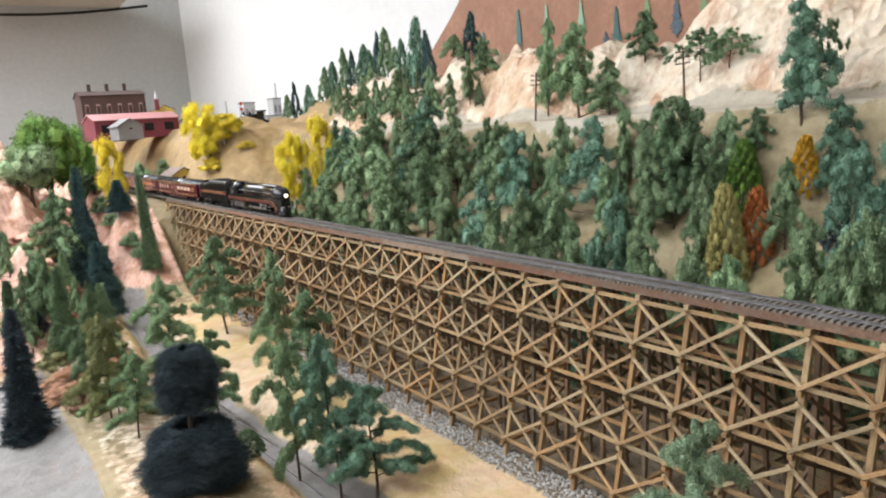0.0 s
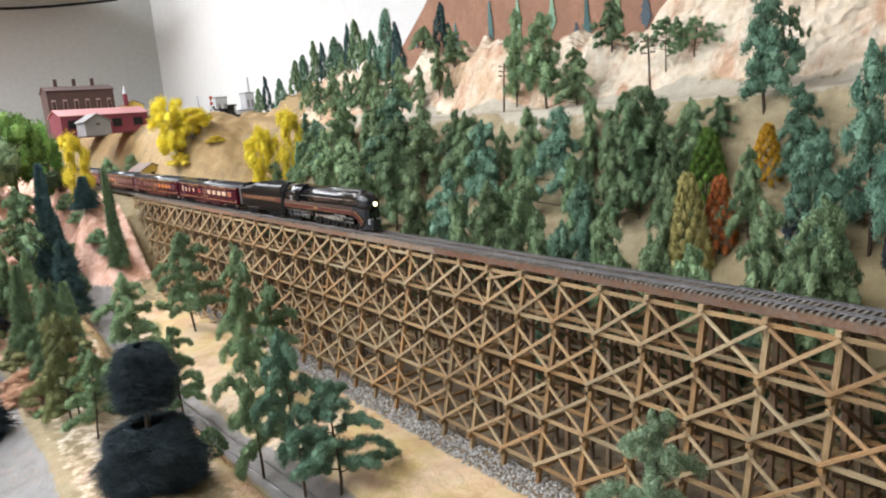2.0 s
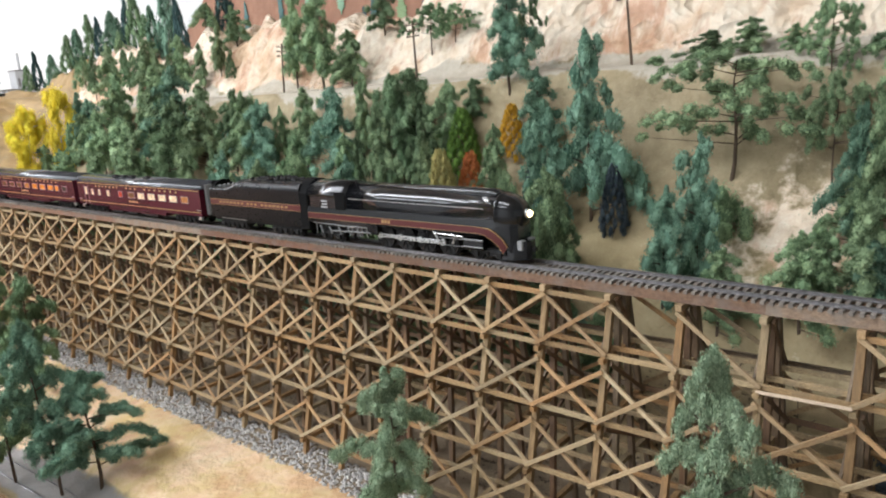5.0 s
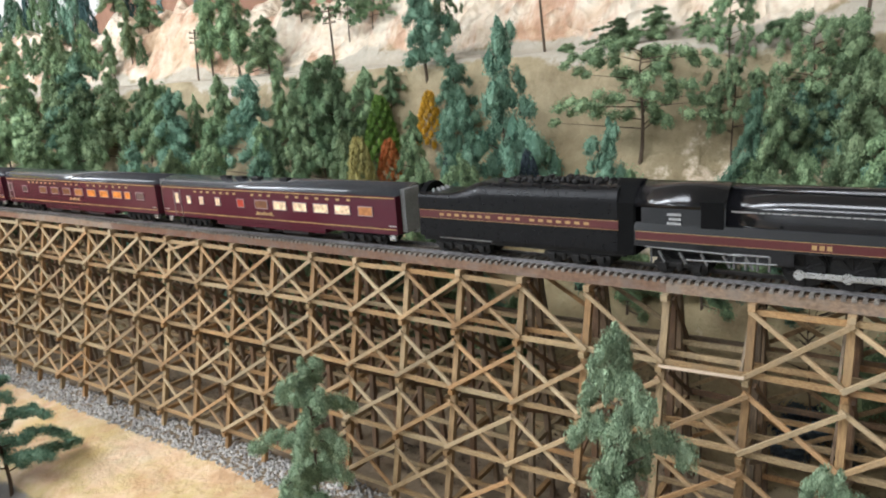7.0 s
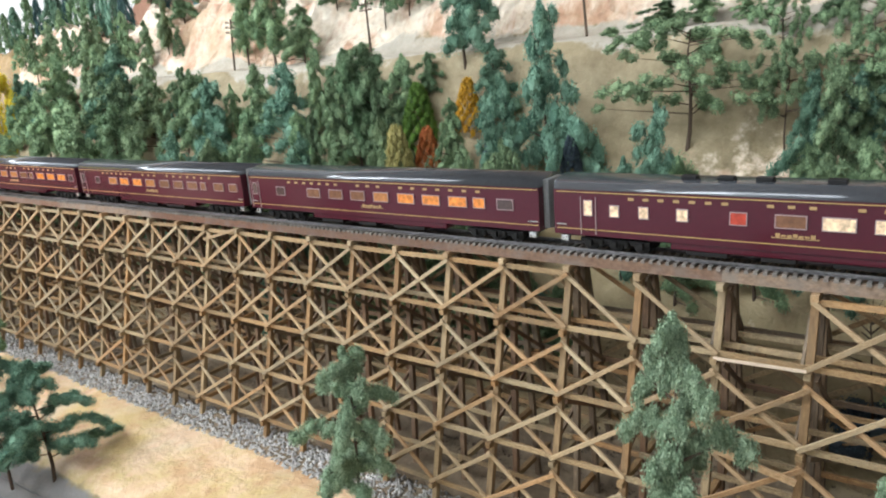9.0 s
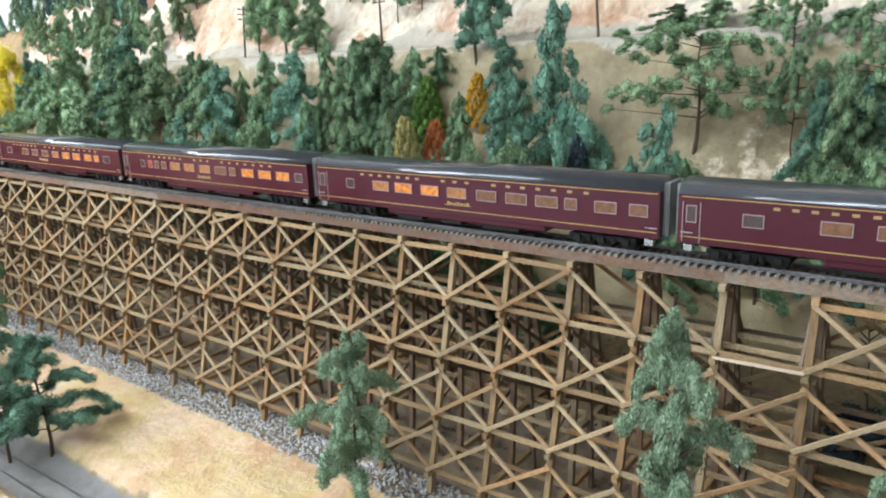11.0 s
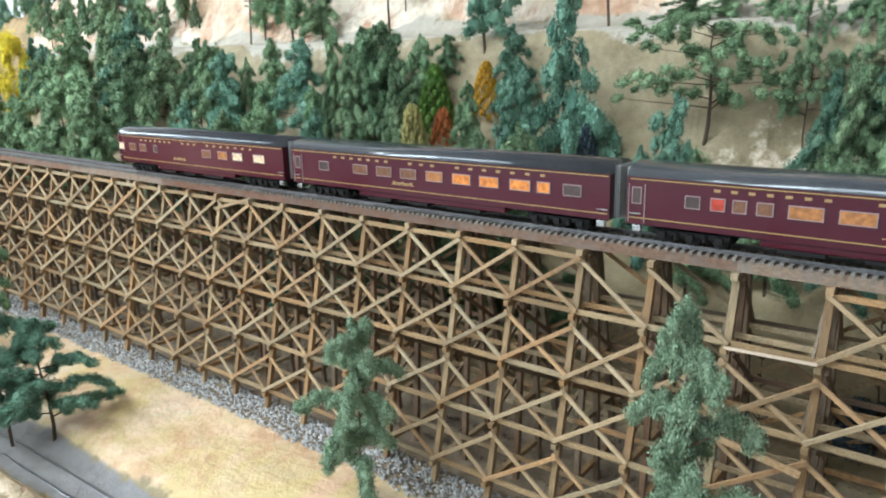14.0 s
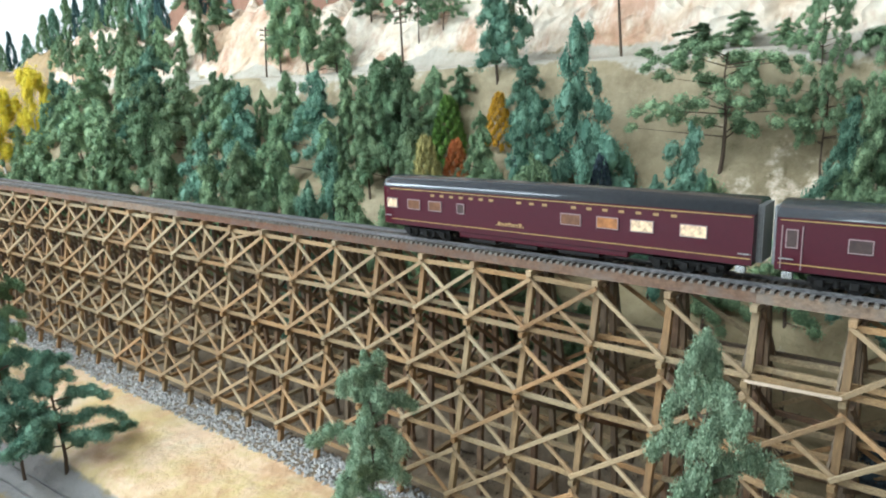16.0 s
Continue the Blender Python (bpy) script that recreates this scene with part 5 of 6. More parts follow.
def house(name, x, y, z, wide, deep, wall_h, roof_h, wall, roof, label, windows=3, rz=0.0, ridge="y", doors=0, chimneys=0):
    """A gabled building: wide along y, deep along x, facing the valley (+x)."""
    root = empty(name, pose(x, y, z, 0, 0, rz), label=label, category="building")
    boxed("wall", -deep / 2, deep / 2, -wide / 2, wide / 2, -0.02, wall_h, wall, root)
    o = 0.004
    bm = bmesh.new()
    if ridge == "y":
        ring = lambda yy: [(-deep / 2 - o, yy, wall_h), (0, yy, wall_h + roof_h), (deep / 2 + o, yy, wall_h), (deep / 2 + o, yy, wall_h - 0.002), (0, yy, wall_h + roof_h - 0.0025), (-deep / 2 - o, yy, wall_h - 0.002)]
        loft(bm, [ring(-wide / 2 - o), ring(wide / 2 + o)])
    else:
        ring = lambda xx: [(xx, -wide / 2 - o, wall_h), (xx, 0, wall_h + roof_h), (xx, wide / 2 + o, wall_h), (xx, wide / 2 + o, wall_h - 0.002), (xx, 0, wall_h + roof_h - 0.0025), (xx, -wide / 2 - o, wall_h - 0.002)]
        loft(bm, [ring(-deep / 2 - o), ring(deep / 2 + o)])
    part("roof", bm, roof, root)
    bm = bmesh.new()
    if ridge == "y":
        loft(bm, [[(-deep / 2, yy, wall_h - 0.001), (0, yy, wall_h + roof_h - 0.003), (deep / 2, yy, wall_h - 0.001)] for yy in (-wide / 2, wide / 2)])
    else:
        loft(bm, [[(xx, -wide / 2, wall_h - 0.001), (xx, 0, wall_h + roof_h - 0.003), (xx, wide / 2, wall_h - 0.001)] for xx in (-deep / 2, deep / 2)])
    part("gable", bm, wall, root)
    for k in range(windows):
        yy = wide * ((k + 0.5) / windows - 0.5)
        w = boxed("window", deep / 2 - 0.001, deep / 2 + 0.0012, yy - 0.006, yy + 0.006, wall_h * 0.42, wall_h * 0.78, FRAME, root)
        boxed("pane", deep / 2 + 0.0008, deep / 2 + 0.0018, yy - 0.0048, yy + 0.0048, wall_h * 0.46, wall_h * 0.74, PANE_DARK, w)
    for k in range(doors):
        yy = wide * ((k + 0.5) / doors - 0.5)
        boxed("door", deep / 2 - 0.001, deep / 2 + 0.002, yy - 0.013, yy + 0.013, 0.0, wall_h * 0.62, UNDER, root, "dark open doorway")
    for k in range(chimneys):
        boxed("chimney", -0.006, 0.006, wide * (-0.30 + 0.28 * k) - 0.005, wide * (-0.30 + 0.28 * k) + 0.005, wall_h, wall_h + roof_h + 0.022, wall, root)
    return root


house("depot", -2.32, 0.000, 0.198, 0.240, 0.12, 0.036, 0.020, RED_WALL, PINK_ROOF, "maroon depot with faded pink roof and dark doorways", 0, 6, "y", 4)
house("shed", -2.20, -0.040, 0.194, 0.070, 0.06, 0.018, 0.022, GREY_ROOF, GREY_ROOF, "small shed with grey shingle roof", 1, 12, "x")
house("factory", -2.62, 0.000, 0.195, 0.195, 0.14, 0.130, 0.018, BRICK, BRICK, "large dark brown brick factory with chimneys", 6, 0, "y", 0, 3)
house("town_hall", -2.50, 0.135, 0.194, 0.060, 0.07, 0.072, 0.016, YELLOW_WALL, BROWN_ROOF, "yellow town hall with a steep gable", 2, 0, "x")
house("cottage", -2.30, 0.145, 0.186, 0.026, 0.03, 0.030, 0.012, PALE_WALL, GREY_ROOF, "tiny pale cottage with grey roof", 1, 0, "x")
house("yellow_house", -1.93, 0.020, ground_z(-1.93, 0.02) + 0.006, 0.070, 0.055, 0.016, 0.020, YELLOW_WALL, BROWN_ROOF, "small yellow house with brown roof beside the track", 1, 18, "x")


def steeple():
    root = empty("steeple", pose(-2.46, 0.112, 0.284), label="red and white steeple above the town hall", category="steeple")
    boxed("tower", -0.006, 0.006, -0.006, 0.006, -0.02, 0.016, RED_WALL, root)
    part("spire", rod(bmesh.new(), (0, 0, 0.016), (0, 0, 0.046), 0.0065, 0.0008, 8), PALE_WALL, root, "pale pointed spire")


steeple()


def grey_block(x, y, wide, high, stacks):
    root = empty("mill_building", pose(x, y, 0.180), label="pale grey mill building with flat roof and stacks", category="building", group="grey mill buildings")
    boxed("wall", -0.03, 0.03, -wide / 2, wide / 2, -0.01, high, PALE_WALL, root)
    boxed("parapet", -0.032, 0.032, -wide / 2 - 0.002, wide / 2 + 0.002, high, high + 0.004, GREY_ROOF, root)
    n = max(2, int(wide / 0.02))
    for k in range(n):
        yy = wide * ((k + 0.5) / n - 0.5)
        boxed("window", 0.029, 0.031, yy - 0.004, yy + 0.004, high * 0.55, high * 0.8, GREY_ROOF, root)
    for k in range(stacks):
        yy = wide * (0.3 - 0.5 * k)
        part("stack", rod(bmesh.new(), (0, yy, high), (0, yy, high + 0.062), 0.005, 0.004, 10), PALE_WALL, root, "slim grey smokestack")


for gx, gy, gw, gh, gs in ((-2.75, 0.47, 0.11, 0.038, 0), (-2.72, 0.50, 0.045, 0.105, 0), (-2.78, 0.43, 0.030, 0.058, 1), (-2.70, 0.60, 0.09, 0.052, 0), (-2.74, 0.62, 0.034, 0.118, 1)):
    grey_block(gx, gy, gw, gh, gs)


def switcher():
    x, y = -2.04, 0.280
    z = ground_z(x, y)
    root = empty("black_switcher", pose(x, y, z - 0.002, 0, 0, 58), label="small black locomotive standing on the plateau", category="locomotive")
    boxed("frame", -0.042, 0.042, -0.011, 0.011, 0.008, 0.014, UNDER, root)
    part("boiler", rod(bmesh.new(), (-0.038, 0, 0.024), (0.014, 0, 0.024), 0.0105, None, 16), BLACK, root, "", True)
    boxed("cab", 0.012, 0.032, -0.013, 0.013, 0.014, 0.040, BLACK, root, bevel=0.001)
    boxed("cab_roof", 0.009, 0.036, -0.0145, 0.0145, 0.040, 0.043, UNDER, root, bevel=0.001)
    for k in (-0.028, -0.010):
        part("dome", rod(bmesh.new(), (k, 0, 0.032), (k, 0, 0.043), 0.004, 0.003, 10), BLACK, root, "", True)
    for k in (-0.026, -0.008, 0.010, 0.028):
        w = wheel("wheel_set", 0, 0.0075, root)
        w.location = (k, 0, 0.0075)


switcher()


def signal(x, y, h):
    root = empty("signal_mast", pose(x, y, ground_z(x, y)), label="signal mast with two red lamps", category="signal")
    part("mast", rod(bmesh.new(), (0, 0, -0.004), (0, 0, h), 0.0012, None, 6), BARK, root)
    for k in (0.0, 0.016):
        part("lamp", rod(bmesh.new(), (0.001, 0, h - k), (0.004, 0, h - k), 0.0045, None, 10), PANE_RED, root, "glowing red lamp")


signal(-2.0, 0.232, 0.058)

# soffit board and a cable high on the walls
slab("trim", -4.3, -1.9, -3.0, -2.9, 1.15, 1.25, CREAM, "cream board under the ceiling", "trim")
_bm = bmesh.new()
_pts = [Vector((-4.28, -0.50 + 1.05 * k / 12, 0.86 - 0.030 * math.sin(math.pi * k / 12) + 0.055 * k / 12)) for k in range(13)]
loft(_bm, [[(p.x + 0.007 * math.cos(k * math.tau / 8), p.y, p.z + 0.007 * math.sin(k * math.tau / 8)) for k in range(8)] for p in _pts])
tagged(part("cable", _bm, UNDER), "dark cable sagging along the left wall", "cable")
tagged(boxed("shelf", -4.33, -3.6, -1.2, 0.40, 0.905, 0.935, CREAM), "cream shelf board high on the wall", "shelf")



# ---- the train ----
SPEED = 0.1862
TENDER_END = -0.596 - 5 * SPEED    # where the tender's rear stands at the start


def truck(x, parent, wheels=3, gap=0.0165, r=0.0052):
    bm = bmesh.new()
    half = gap * (wheels - 1) / 2
    for s in (-1, 1):
        box(bm, -half - 0.006, half + 0.006, s * 0.0118 - 0.001, s * 0.0118 + 0.001, 0.0052, 0.0082, 0.0005)
        for k in range(wheels):
            xx = -half + k * gap
            box(bm, xx - 0.0022, xx + 0.0022, s * 0.0132 - 0.0012, s * 0.0132 + 0.0012, 0.0034, 0.0076, 0.0005)
        for k in range(wheels - 1):
            xx = -half + (k + 0.5) * gap
            rod(bm, (xx, s * 0.0128, 0.0036), (xx, s * 0.0128, 0.0078), 0.0016, seg=8)
    box(bm, -half - 0.002, half + 0.002, -0.011, 0.011, 0.007, 0.0095)
    ob = part("truck", bm, UNDER, parent, "black truck frame with springs")
    ob.location = (x, 0, 0)
    for k in range(wheels):
        w = wheel("wheel_set", 0, r, ob)
        w.location = (-half + k * gap, 0, r)
    return ob


def section(w, sill, eave, crown, steps=16):
    """Half-width, sill height, eave height and crown height of a car's section, as y, z pairs."""
    # a nearly straight shoulder, then a shallow crown
    rise = 0.50 * (crown - eave)
    inset = min(0.655 * rise, 0.4 * w)
    half = [(0.03 * inset, 0.06 * rise), (0.43 * inset, 0.53 * rise), (inset, rise)]
    left = [(-w + a, eave + b) for a, b in half]
    pts = [(-w, sill), (-w, eave)] + left
    for k in range(1, steps):
        a = math.pi * (0.08 + 0.84 * k / steps)
        pts.append((-(w - inset) / math.cos(0.08 * math.pi) * math.cos(a) * 0.985, eave + rise + (crown - eave - rise) * (math.sin(a) - math.sin(0.08 * math.pi)) / (1 - math.sin(0.08 * math.pi))))
    pts += [(-y, z) for y, z in reversed(left)]
    return pts + [(w, eave), (w, sill)]


CAR_HALF = 0.0172
CARS = [
    # centre of each window along the car from its rear, width, and kind of pane
    ("d.095:.022:pale .154:.018:pale .217:.018:pale .295:.020:pale .40:.028:red .49:.050:dim .567:.050:pale .647:.050:pale .727:.052:pale .806:.052:pale .886:.046:warm", 4),
    ("d.04:.02:dark .152:.034:dark .287:.047:dim .372:.047:dim .452:.047:dim .533:.047:warm .615:.050:lit .693:.050:lit .772:.050:lit .832:.030:lit .902:.040:dark", 0),
    ("d.04:.02:dark .146:.026:dark .254:.052:warm .330:.052:lit .414:.052:lit .495:.052:warm .580:.052:dim .660:.052:dim .737:.052:dim .795:.026:dim .874:.046:dim .945:.036:dim", 0),
    ("d.035:.02:dark .146:.026:dark .193:.024:red .232:.022:dim .276:.026:dim .343:.054:warm .423:.054:warm .507:.054:warm .590:.054:dim .650:.028:dim .724:.054:lit .804:.054:lit .884:.054:lit .952:.028:dark", 0),
    ("d.04:.02:dark .146:.034:dark .283:.048:dim .367:.048:dim .448:.048:dim .531:.048:warm .612:.050:lit .690:.050:lit .773:.050:lit .833:.030:lit .902:.040:dark", 0),
    (".048:.034:pale .125:.040:dim .197:.040:dim .281:.020:dark .593:.048:dim .683:.048:warm .762:.048:pale .871:.052:pale", 0),
]
PANES = {"dark": PANE_DARK, "dim": PANE_DIM, "warm": PANE_WARM, "lit": PANE_LIT, "pale": PANE_PALE, "red": PANE_RED}


def passenger_car(n):
    windows, vents = CARS[n]
    last = n == len(CARS) - 1
    length = (0.289 if n == 0 else 0.2985) if not last else 0.281
    root = empty("passenger_car", label="maroon streamlined passenger car with gold stripes and lit windows" if not last else "maroon observation car with rounded tail and gold stripes", category="railway car", group="passenger cars")
    h, e, c = 0.0108, 0.0392, 0.0468
    x0, x1 = (0.004 if not last else 0.0), length - 0.004
    w = CAR_HALF

    def outline(lo, hi):
        rings = []
        taper = ((0.0, 0.72), (0.003, 0.9), (0.008, 0.985), (0.014, 1.0)) if last else ((0.0, 1.0),)
        for dx, k in taper:
            rings.append([(x0 + dx, y * k, z) for y, z in section(w, lo, hi, hi + 0.0001)])
        rings.append([(x1, y, z) for y, z in section(w, lo, hi, hi + 0.0001)])
        return rings

    part("body", loft(bmesh.new(), outline(h, e)), MAROON, root)
    bm = bmesh.new()
    rings = []
    for dx, k in (((0.0, 0.70), (0.003, 0.9), (0.008, 0.985), (0.014, 1.0)) if last else ((0.0, 1.0),)):
        rings.append([(x0 + dx, y * k * 1.004, z) for y, z in section(w, e, e + 0.0003, e + (c - e) * (0.55 + 0.45 * k))])
    rings.append([(x1, y * 1.004, z) for y, z in section(w, e, e + 0.0003, c)])
    part("roof", loft(bm, rings), ROOF, root, "charcoal rounded roof", True)
    for k in range(vents):
        bm = bmesh.new()
        box(bm, 0, 0.009, -0.004, 0.002, 0.0, 0.0026, 0.0006)
        v = part("roof_vent", bm, UNDER, root)
        v.location = (length * (0.28 + 0.07 * k + 0.05 * (k > 2)), -0.004, c - 0.001)
    for s in (-1, 1):
        y = s * (w + 0.0003)
        xs = x0 + (0.012 if last else 0.002)
        boxed("gold_stripe", xs, x1 - 0.001, y - 0.0003, y + 0.0003, e - 0.0014, e - 0.0010, GOLD, root, "thin gold line")
        boxed("gold_stripe", xs, x1 - 0.001, y - 0.0003, y + 0.0003, h + 0.0037, h + 0.0041, GOLD, root, "thin gold line")
        # lettering along the letterboard and the name at the belt
        bm = bmesh.new()
        for g0, g1, count in ((0.19, 0.375, 7), (0.455, 0.525, 3), (0.60, 0.83, 7)):
            for k in range(count):
                xx = length * (g0 + (g1 - g0) * k / (count - 1))
                box(bm, xx - 0.0017, xx + 0.0017, y - 0.0002, y + 0.0002, e - 0.0050, e - 0.0034)
        tagged(part("lettering", bm, LETTER, root, "small dull gold letters as bars"), kind="stuff")
        bm = bmesh.new()
        xx = length * (0.50 if n < 4 else 0.43)
        for k in range(7):
            box(bm, xx - 0.010 + k * 0.0028, xx - 0.0078 + k * 0.0028, y - 0.0002, y + 0.0002, h + 0.0080 + 0.0003 * (k % 2), h + 0.0093 + 0.0007 * (k % 3 == 0))
        box(bm, xx - 0.012, xx + 0.011, y - 0.00025, y + 0.00025, h + 0.0074, h + 0.0078)
        part("car_name", bm, LETTER, root, "gold script name as bars")
        for item in windows.split():
            door = item.startswith("d")
            u, wd, kind = item.lstrip("d").split(":")
            u, wd = float(u) * length, float(wd) * length
            lo, hi = h + 0.0132, h + 0.0196
            if door:
                bm = bmesh.new()
                for a, b in ((u - 0.0052, u - 0.0047), (u + 0.0047, u + 0.0052)):
                    box(bm, a, b, y - 0.0003, y + 0.0003, h + 0.001, e - 0.004)
                part("door_seam", bm, FRAME, root)
                wd, lo, hi = 0.0050, h + 0.0130, h + 0.0220
            bm = bmesh.new()
            t = 0.0005
            for a in ((u - wd / 2 - t, u + wd / 2 + t, lo - t, lo), (u - wd / 2 - t, u + wd / 2 + t, hi, hi + t), (u - wd / 2 - t, u - wd / 2, lo, hi), (u + wd / 2, u + wd / 2 + t, lo, hi)):
                box(bm, a[0], a[1], y - 0.0005, y + 0.0005, a[2], a[3])
            win = part("window", bm, FRAME, root, "pale framed car window")
            boxed("pane", u - wd / 2, u + wd / 2, y - 0.0003, y + 0.0002, lo, hi, PANES[kind], win)
        for k in (0.02, 0.96):
            boxed("step_rail", length * k, length * (k + 0.024), y - 0.0005, y + 0.0005, h + 0.0062, h + 0.0067, SILVER, root)
    # underframe, skirts and gear
    bm = bmesh.new()
    box(bm, x0 + 0.006, x1 - 0.004, -0.011, 0.011, 0.0085, h)
    part("underframe", bm, UNDER, root)
    bm = bmesh.new()
    box(bm, length * 0.27, length * 0.73, -w + 0.0012, w - 0.0012, 0.0062, h, 0.0012)
    part("skirt", bm, MAROON, root, "maroon lower skirt")
    for k, (a, b) in enumerate(((0.30, 0.38), (0.44, 0.5), (0.56, 0.66))):
        boxed("equipment_box", length * a, length * b, -w + 0.002, -0.004, 0.0035, 0.0062, UNDER, root, bevel=0.0006)
    truck(0.042, root)
    truck(length - 0.042, root)
    for end, s in ((x0, -1), (x1, 1)):
        if last and s < 0:
            bm = bmesh.new()
            rod(bm, (0.0006, -0.006, 0.0365), (-0.0012, -0.006, 0.0365), 0.0016, seg=10)
            part("marker_lamp", bm, PANE_PALE, root, "small lit marker lamp")
            boxed("coupler", -0.004, 0.004, -0.0018, 0.0018, 0.0075, 0.0105, SILVER, root, bevel=0.0006)
            continue
        bm = bmesh.new()
        for k in range(4):
            a = end + s * 0.00085 * k
            box(bm, min(a, a + s * 0.0007), max(a, a + s * 0.0007), -0.0105 + 0.0006 * (k % 2), 0.0105 - 0.0006 * (k % 2), h + 0.0006, e + 0.0045, 0.0003)
        part("diaphragm", bm, GREY, root, "grey ribbed vestibule diaphragm")
        for side in (-1, 1):
            boxed("step", end - s * 0.009 if s > 0 else end + 0.0035, end - s * 0.0035 if s > 0 else end + 0.009, side * 0.0145 - 0.0016, side * 0.0145 + 0.0016, 0.0058, 0.0098, SILVER, root, "bright metal boarding step", 0.0005)
    return root, length


def streamliner():
    """The locomotive, front at x = 0.231, on rails at z = 0."""
    root = empty("steam_locomotive", label="black streamlined steam locomotive with crimson gold-edged band", category="locomotive")
    L = 0.231

    def rings(stations, n=20):
        out = []
        for x, w, lo, hi in stations:
            mid, hh = (lo + hi) / 2, (hi - lo) / 2
            out.append([(x, w * math.copysign(abs(math.sin(a)) ** 0.82, math.sin(a)), mid + hh * math.copysign(abs(math.cos(a)) ** 0.82, math.cos(a))) for a in (math.tau * k / n for k in range(n))])
        return out

    shell = rings(((0.050, 0.0152, 0.020, 0.0508), (0.090, 0.0152, 0.020, 0.0508), (0.150, 0.0149, 0.0203, 0.0502), (0.2050, 0.0146, 0.0206, 0.0496), (0.2053, 0.0150, 0.0202, 0.0500), (0.2066, 0.0150, 0.0202, 0.0500), (0.2069, 0.0144, 0.0206, 0.0494), (0.2105, 0.0140, 0.0210, 0.0489), (0.2150, 0.0127, 0.0219, 0.0474), (0.2188, 0.0108, 0.0235, 0.0452), (0.2218, 0.0083, 0.0258, 0.0424), (0.2238, 0.0055, 0.0288, 0.0392), (0.2248, 0.0020, 0.0325, 0.0354)), 36)
    part("boiler", loft(bmesh.new(), shell), BLACK, root, "", True)
    # a casing along the top with its flat shoulders
    bm = bmesh.new()
    loft(bm, [[(x, y, z) for y, z in ((-0.0062, 0.0480 - d), (-0.0056, 0.0524 - d), (0, 0.0534 - d), (0.0056, 0.0524 - d), (0.0062, 0.0480 - d))] for x, d in ((0.052, 0.0), (0.15, 0.0006), (0.196, 0.0010), (0.2010, 0.0022), (0.2045, 0.0050))])
    part("top_casing", bm, BLACK, root, "", True)
    bm = bmesh.new()
    rod(bm, (0.2225, 0, 0.0352), (0.2262, 0, 0.0352), 0.0036, 0.0033, 18)
    lamp = part("headlight", bm, SILVER, root, "bright headlight in a chrome ring", True)
    bm = bmesh.new()
    bmesh.ops.create_uvsphere(bm, u_segments=14, v_segments=8, radius=0.0027, matrix=Matrix.Translation((0.2258, 0, 0.0352)))
    part("lens", bm, HEADLIGHT, lamp, "glowing warm lens", True)
    # skirts, cab and the front
    bm = bmesh.new()
    loft(bm, [[(x, y, z) for y, z in ((-w, lo), (-w, 0.0264), (-w + 0.0011, 0.0315), (w - 0.0011, 0.0315), (w, 0.0264), (w, lo))] for x, w, lo in ((0.0, 0.0168, 0.0175), (0.070, 0.0168, 0.0175), (0.086, 0.0168, 0.0198), (0.196, 0.0165, 0.0205), (0.207, 0.0150, 0.0165), (0.2165, 0.0118, 0.0080), (0.2215, 0.0080, 0.0060))])
    part("running_skirt", bm, BLACK, root)
    for s in (-1, 1):
        for lo, hi, m, nm, out in ((0.0214, 0.0262, BAND, "crimson_band", 0.0003), (0.0212, 0.0214, LETTER, "gold_stripe", 0.00045), (0.0261, 0.0263, LETTER, "gold_stripe", 0.00045)):
            bm = bmesh.new()
            st = ((0.001, 0.0168, 0), (0.070, 0.0168, 0), (0.19, 0.0167, 0), (0.1975, 0.0165, -0.0010), (0.2035, 0.0160, -0.0040), (0.2085, 0.0150, -0.0085), (0.2118, 0.0140, -0.0140))
            loft(bm, [[(x + (0.004 * (z - 0.0214) / 0.005 if d < 0 else 0), s * (w + o), z + d) for o, z in ((-0.0006, lo), (out, lo), (out, hi), (-0.0006, hi))] for x, w, d in st])
            part(nm, bm, m, root, "crimson band" if m is BAND else "gold edge line")
        bm = bmesh.new()
        for k in range(3):
            box(bm, 0.094 + k * 0.0035, 0.0963 + k * 0.0035, s * 0.0174 - 0.0002, s * 0.0174 + 0.0002, 0.0226, 0.0250)
        part("number_bars", bm, LETTER, root, "gold number as bars")
        bm = bmesh.new()
        for k in range(3):
            box(bm, 0.019 + 0.0012 * (k == 1), 0.0270, s * 0.01595 - 0.0003, s * 0.01595 + 0.0003, 0.0310 + k * 0.0026, 0.0324 + k * 0.0026)
        part("cab_plate", bm, GREY, root, "pale cab plate with bars")
    bm = bmesh.new()
    loft(bm, [[(x, y, z) for y, z in section(0.0158, 0.0262, 0.042, 0.0532)] for x in (0.004, 0.051)])
    cab = part("cab", bm, BLACK, root)
    for s in (-1, 1):
        boxed("cab_window", 0.038, 0.0500, s * 0.0159 - 0.0006, s * 0.0159 + 0.0006, 0.0300, 0.0450, RUBBER, cab, "dark open cab window")
    bm = bmesh.new()
    loft(bm, [[(x, y, z) for y, z in section(0.0162, 0.0405, 0.0425, 0.0538)] for x in (0.0, 0.0505)])
    part("cab_roof", bm, BLACK, root, "", True)
    # pilot
    bm = bmesh.new()
    loft(bm, [[(x, y, z) for y, z in ((-w, 0.0025), (-w * 0.9, 0.0155), (w * 0.9, 0.0155), (w, 0.0025))] for x, w in ((0.207, 0.0135), (0.2185, 0.0112), (0.2265, 0.0062), (0.2285, 0.0025))])
    part("pilot", bm, BLACK, root, "black pilot cowl")
    boxed("coupler", 0.226, 0.231, -0.0016, 0.0016, 0.008, 0.0112, UNDER, root, bevel=0.0005)
    # frame and gear
    boxed("frame", 0.006, 0.206, -0.006, 0.006, 0.0085, 0.020, UNDER, root)
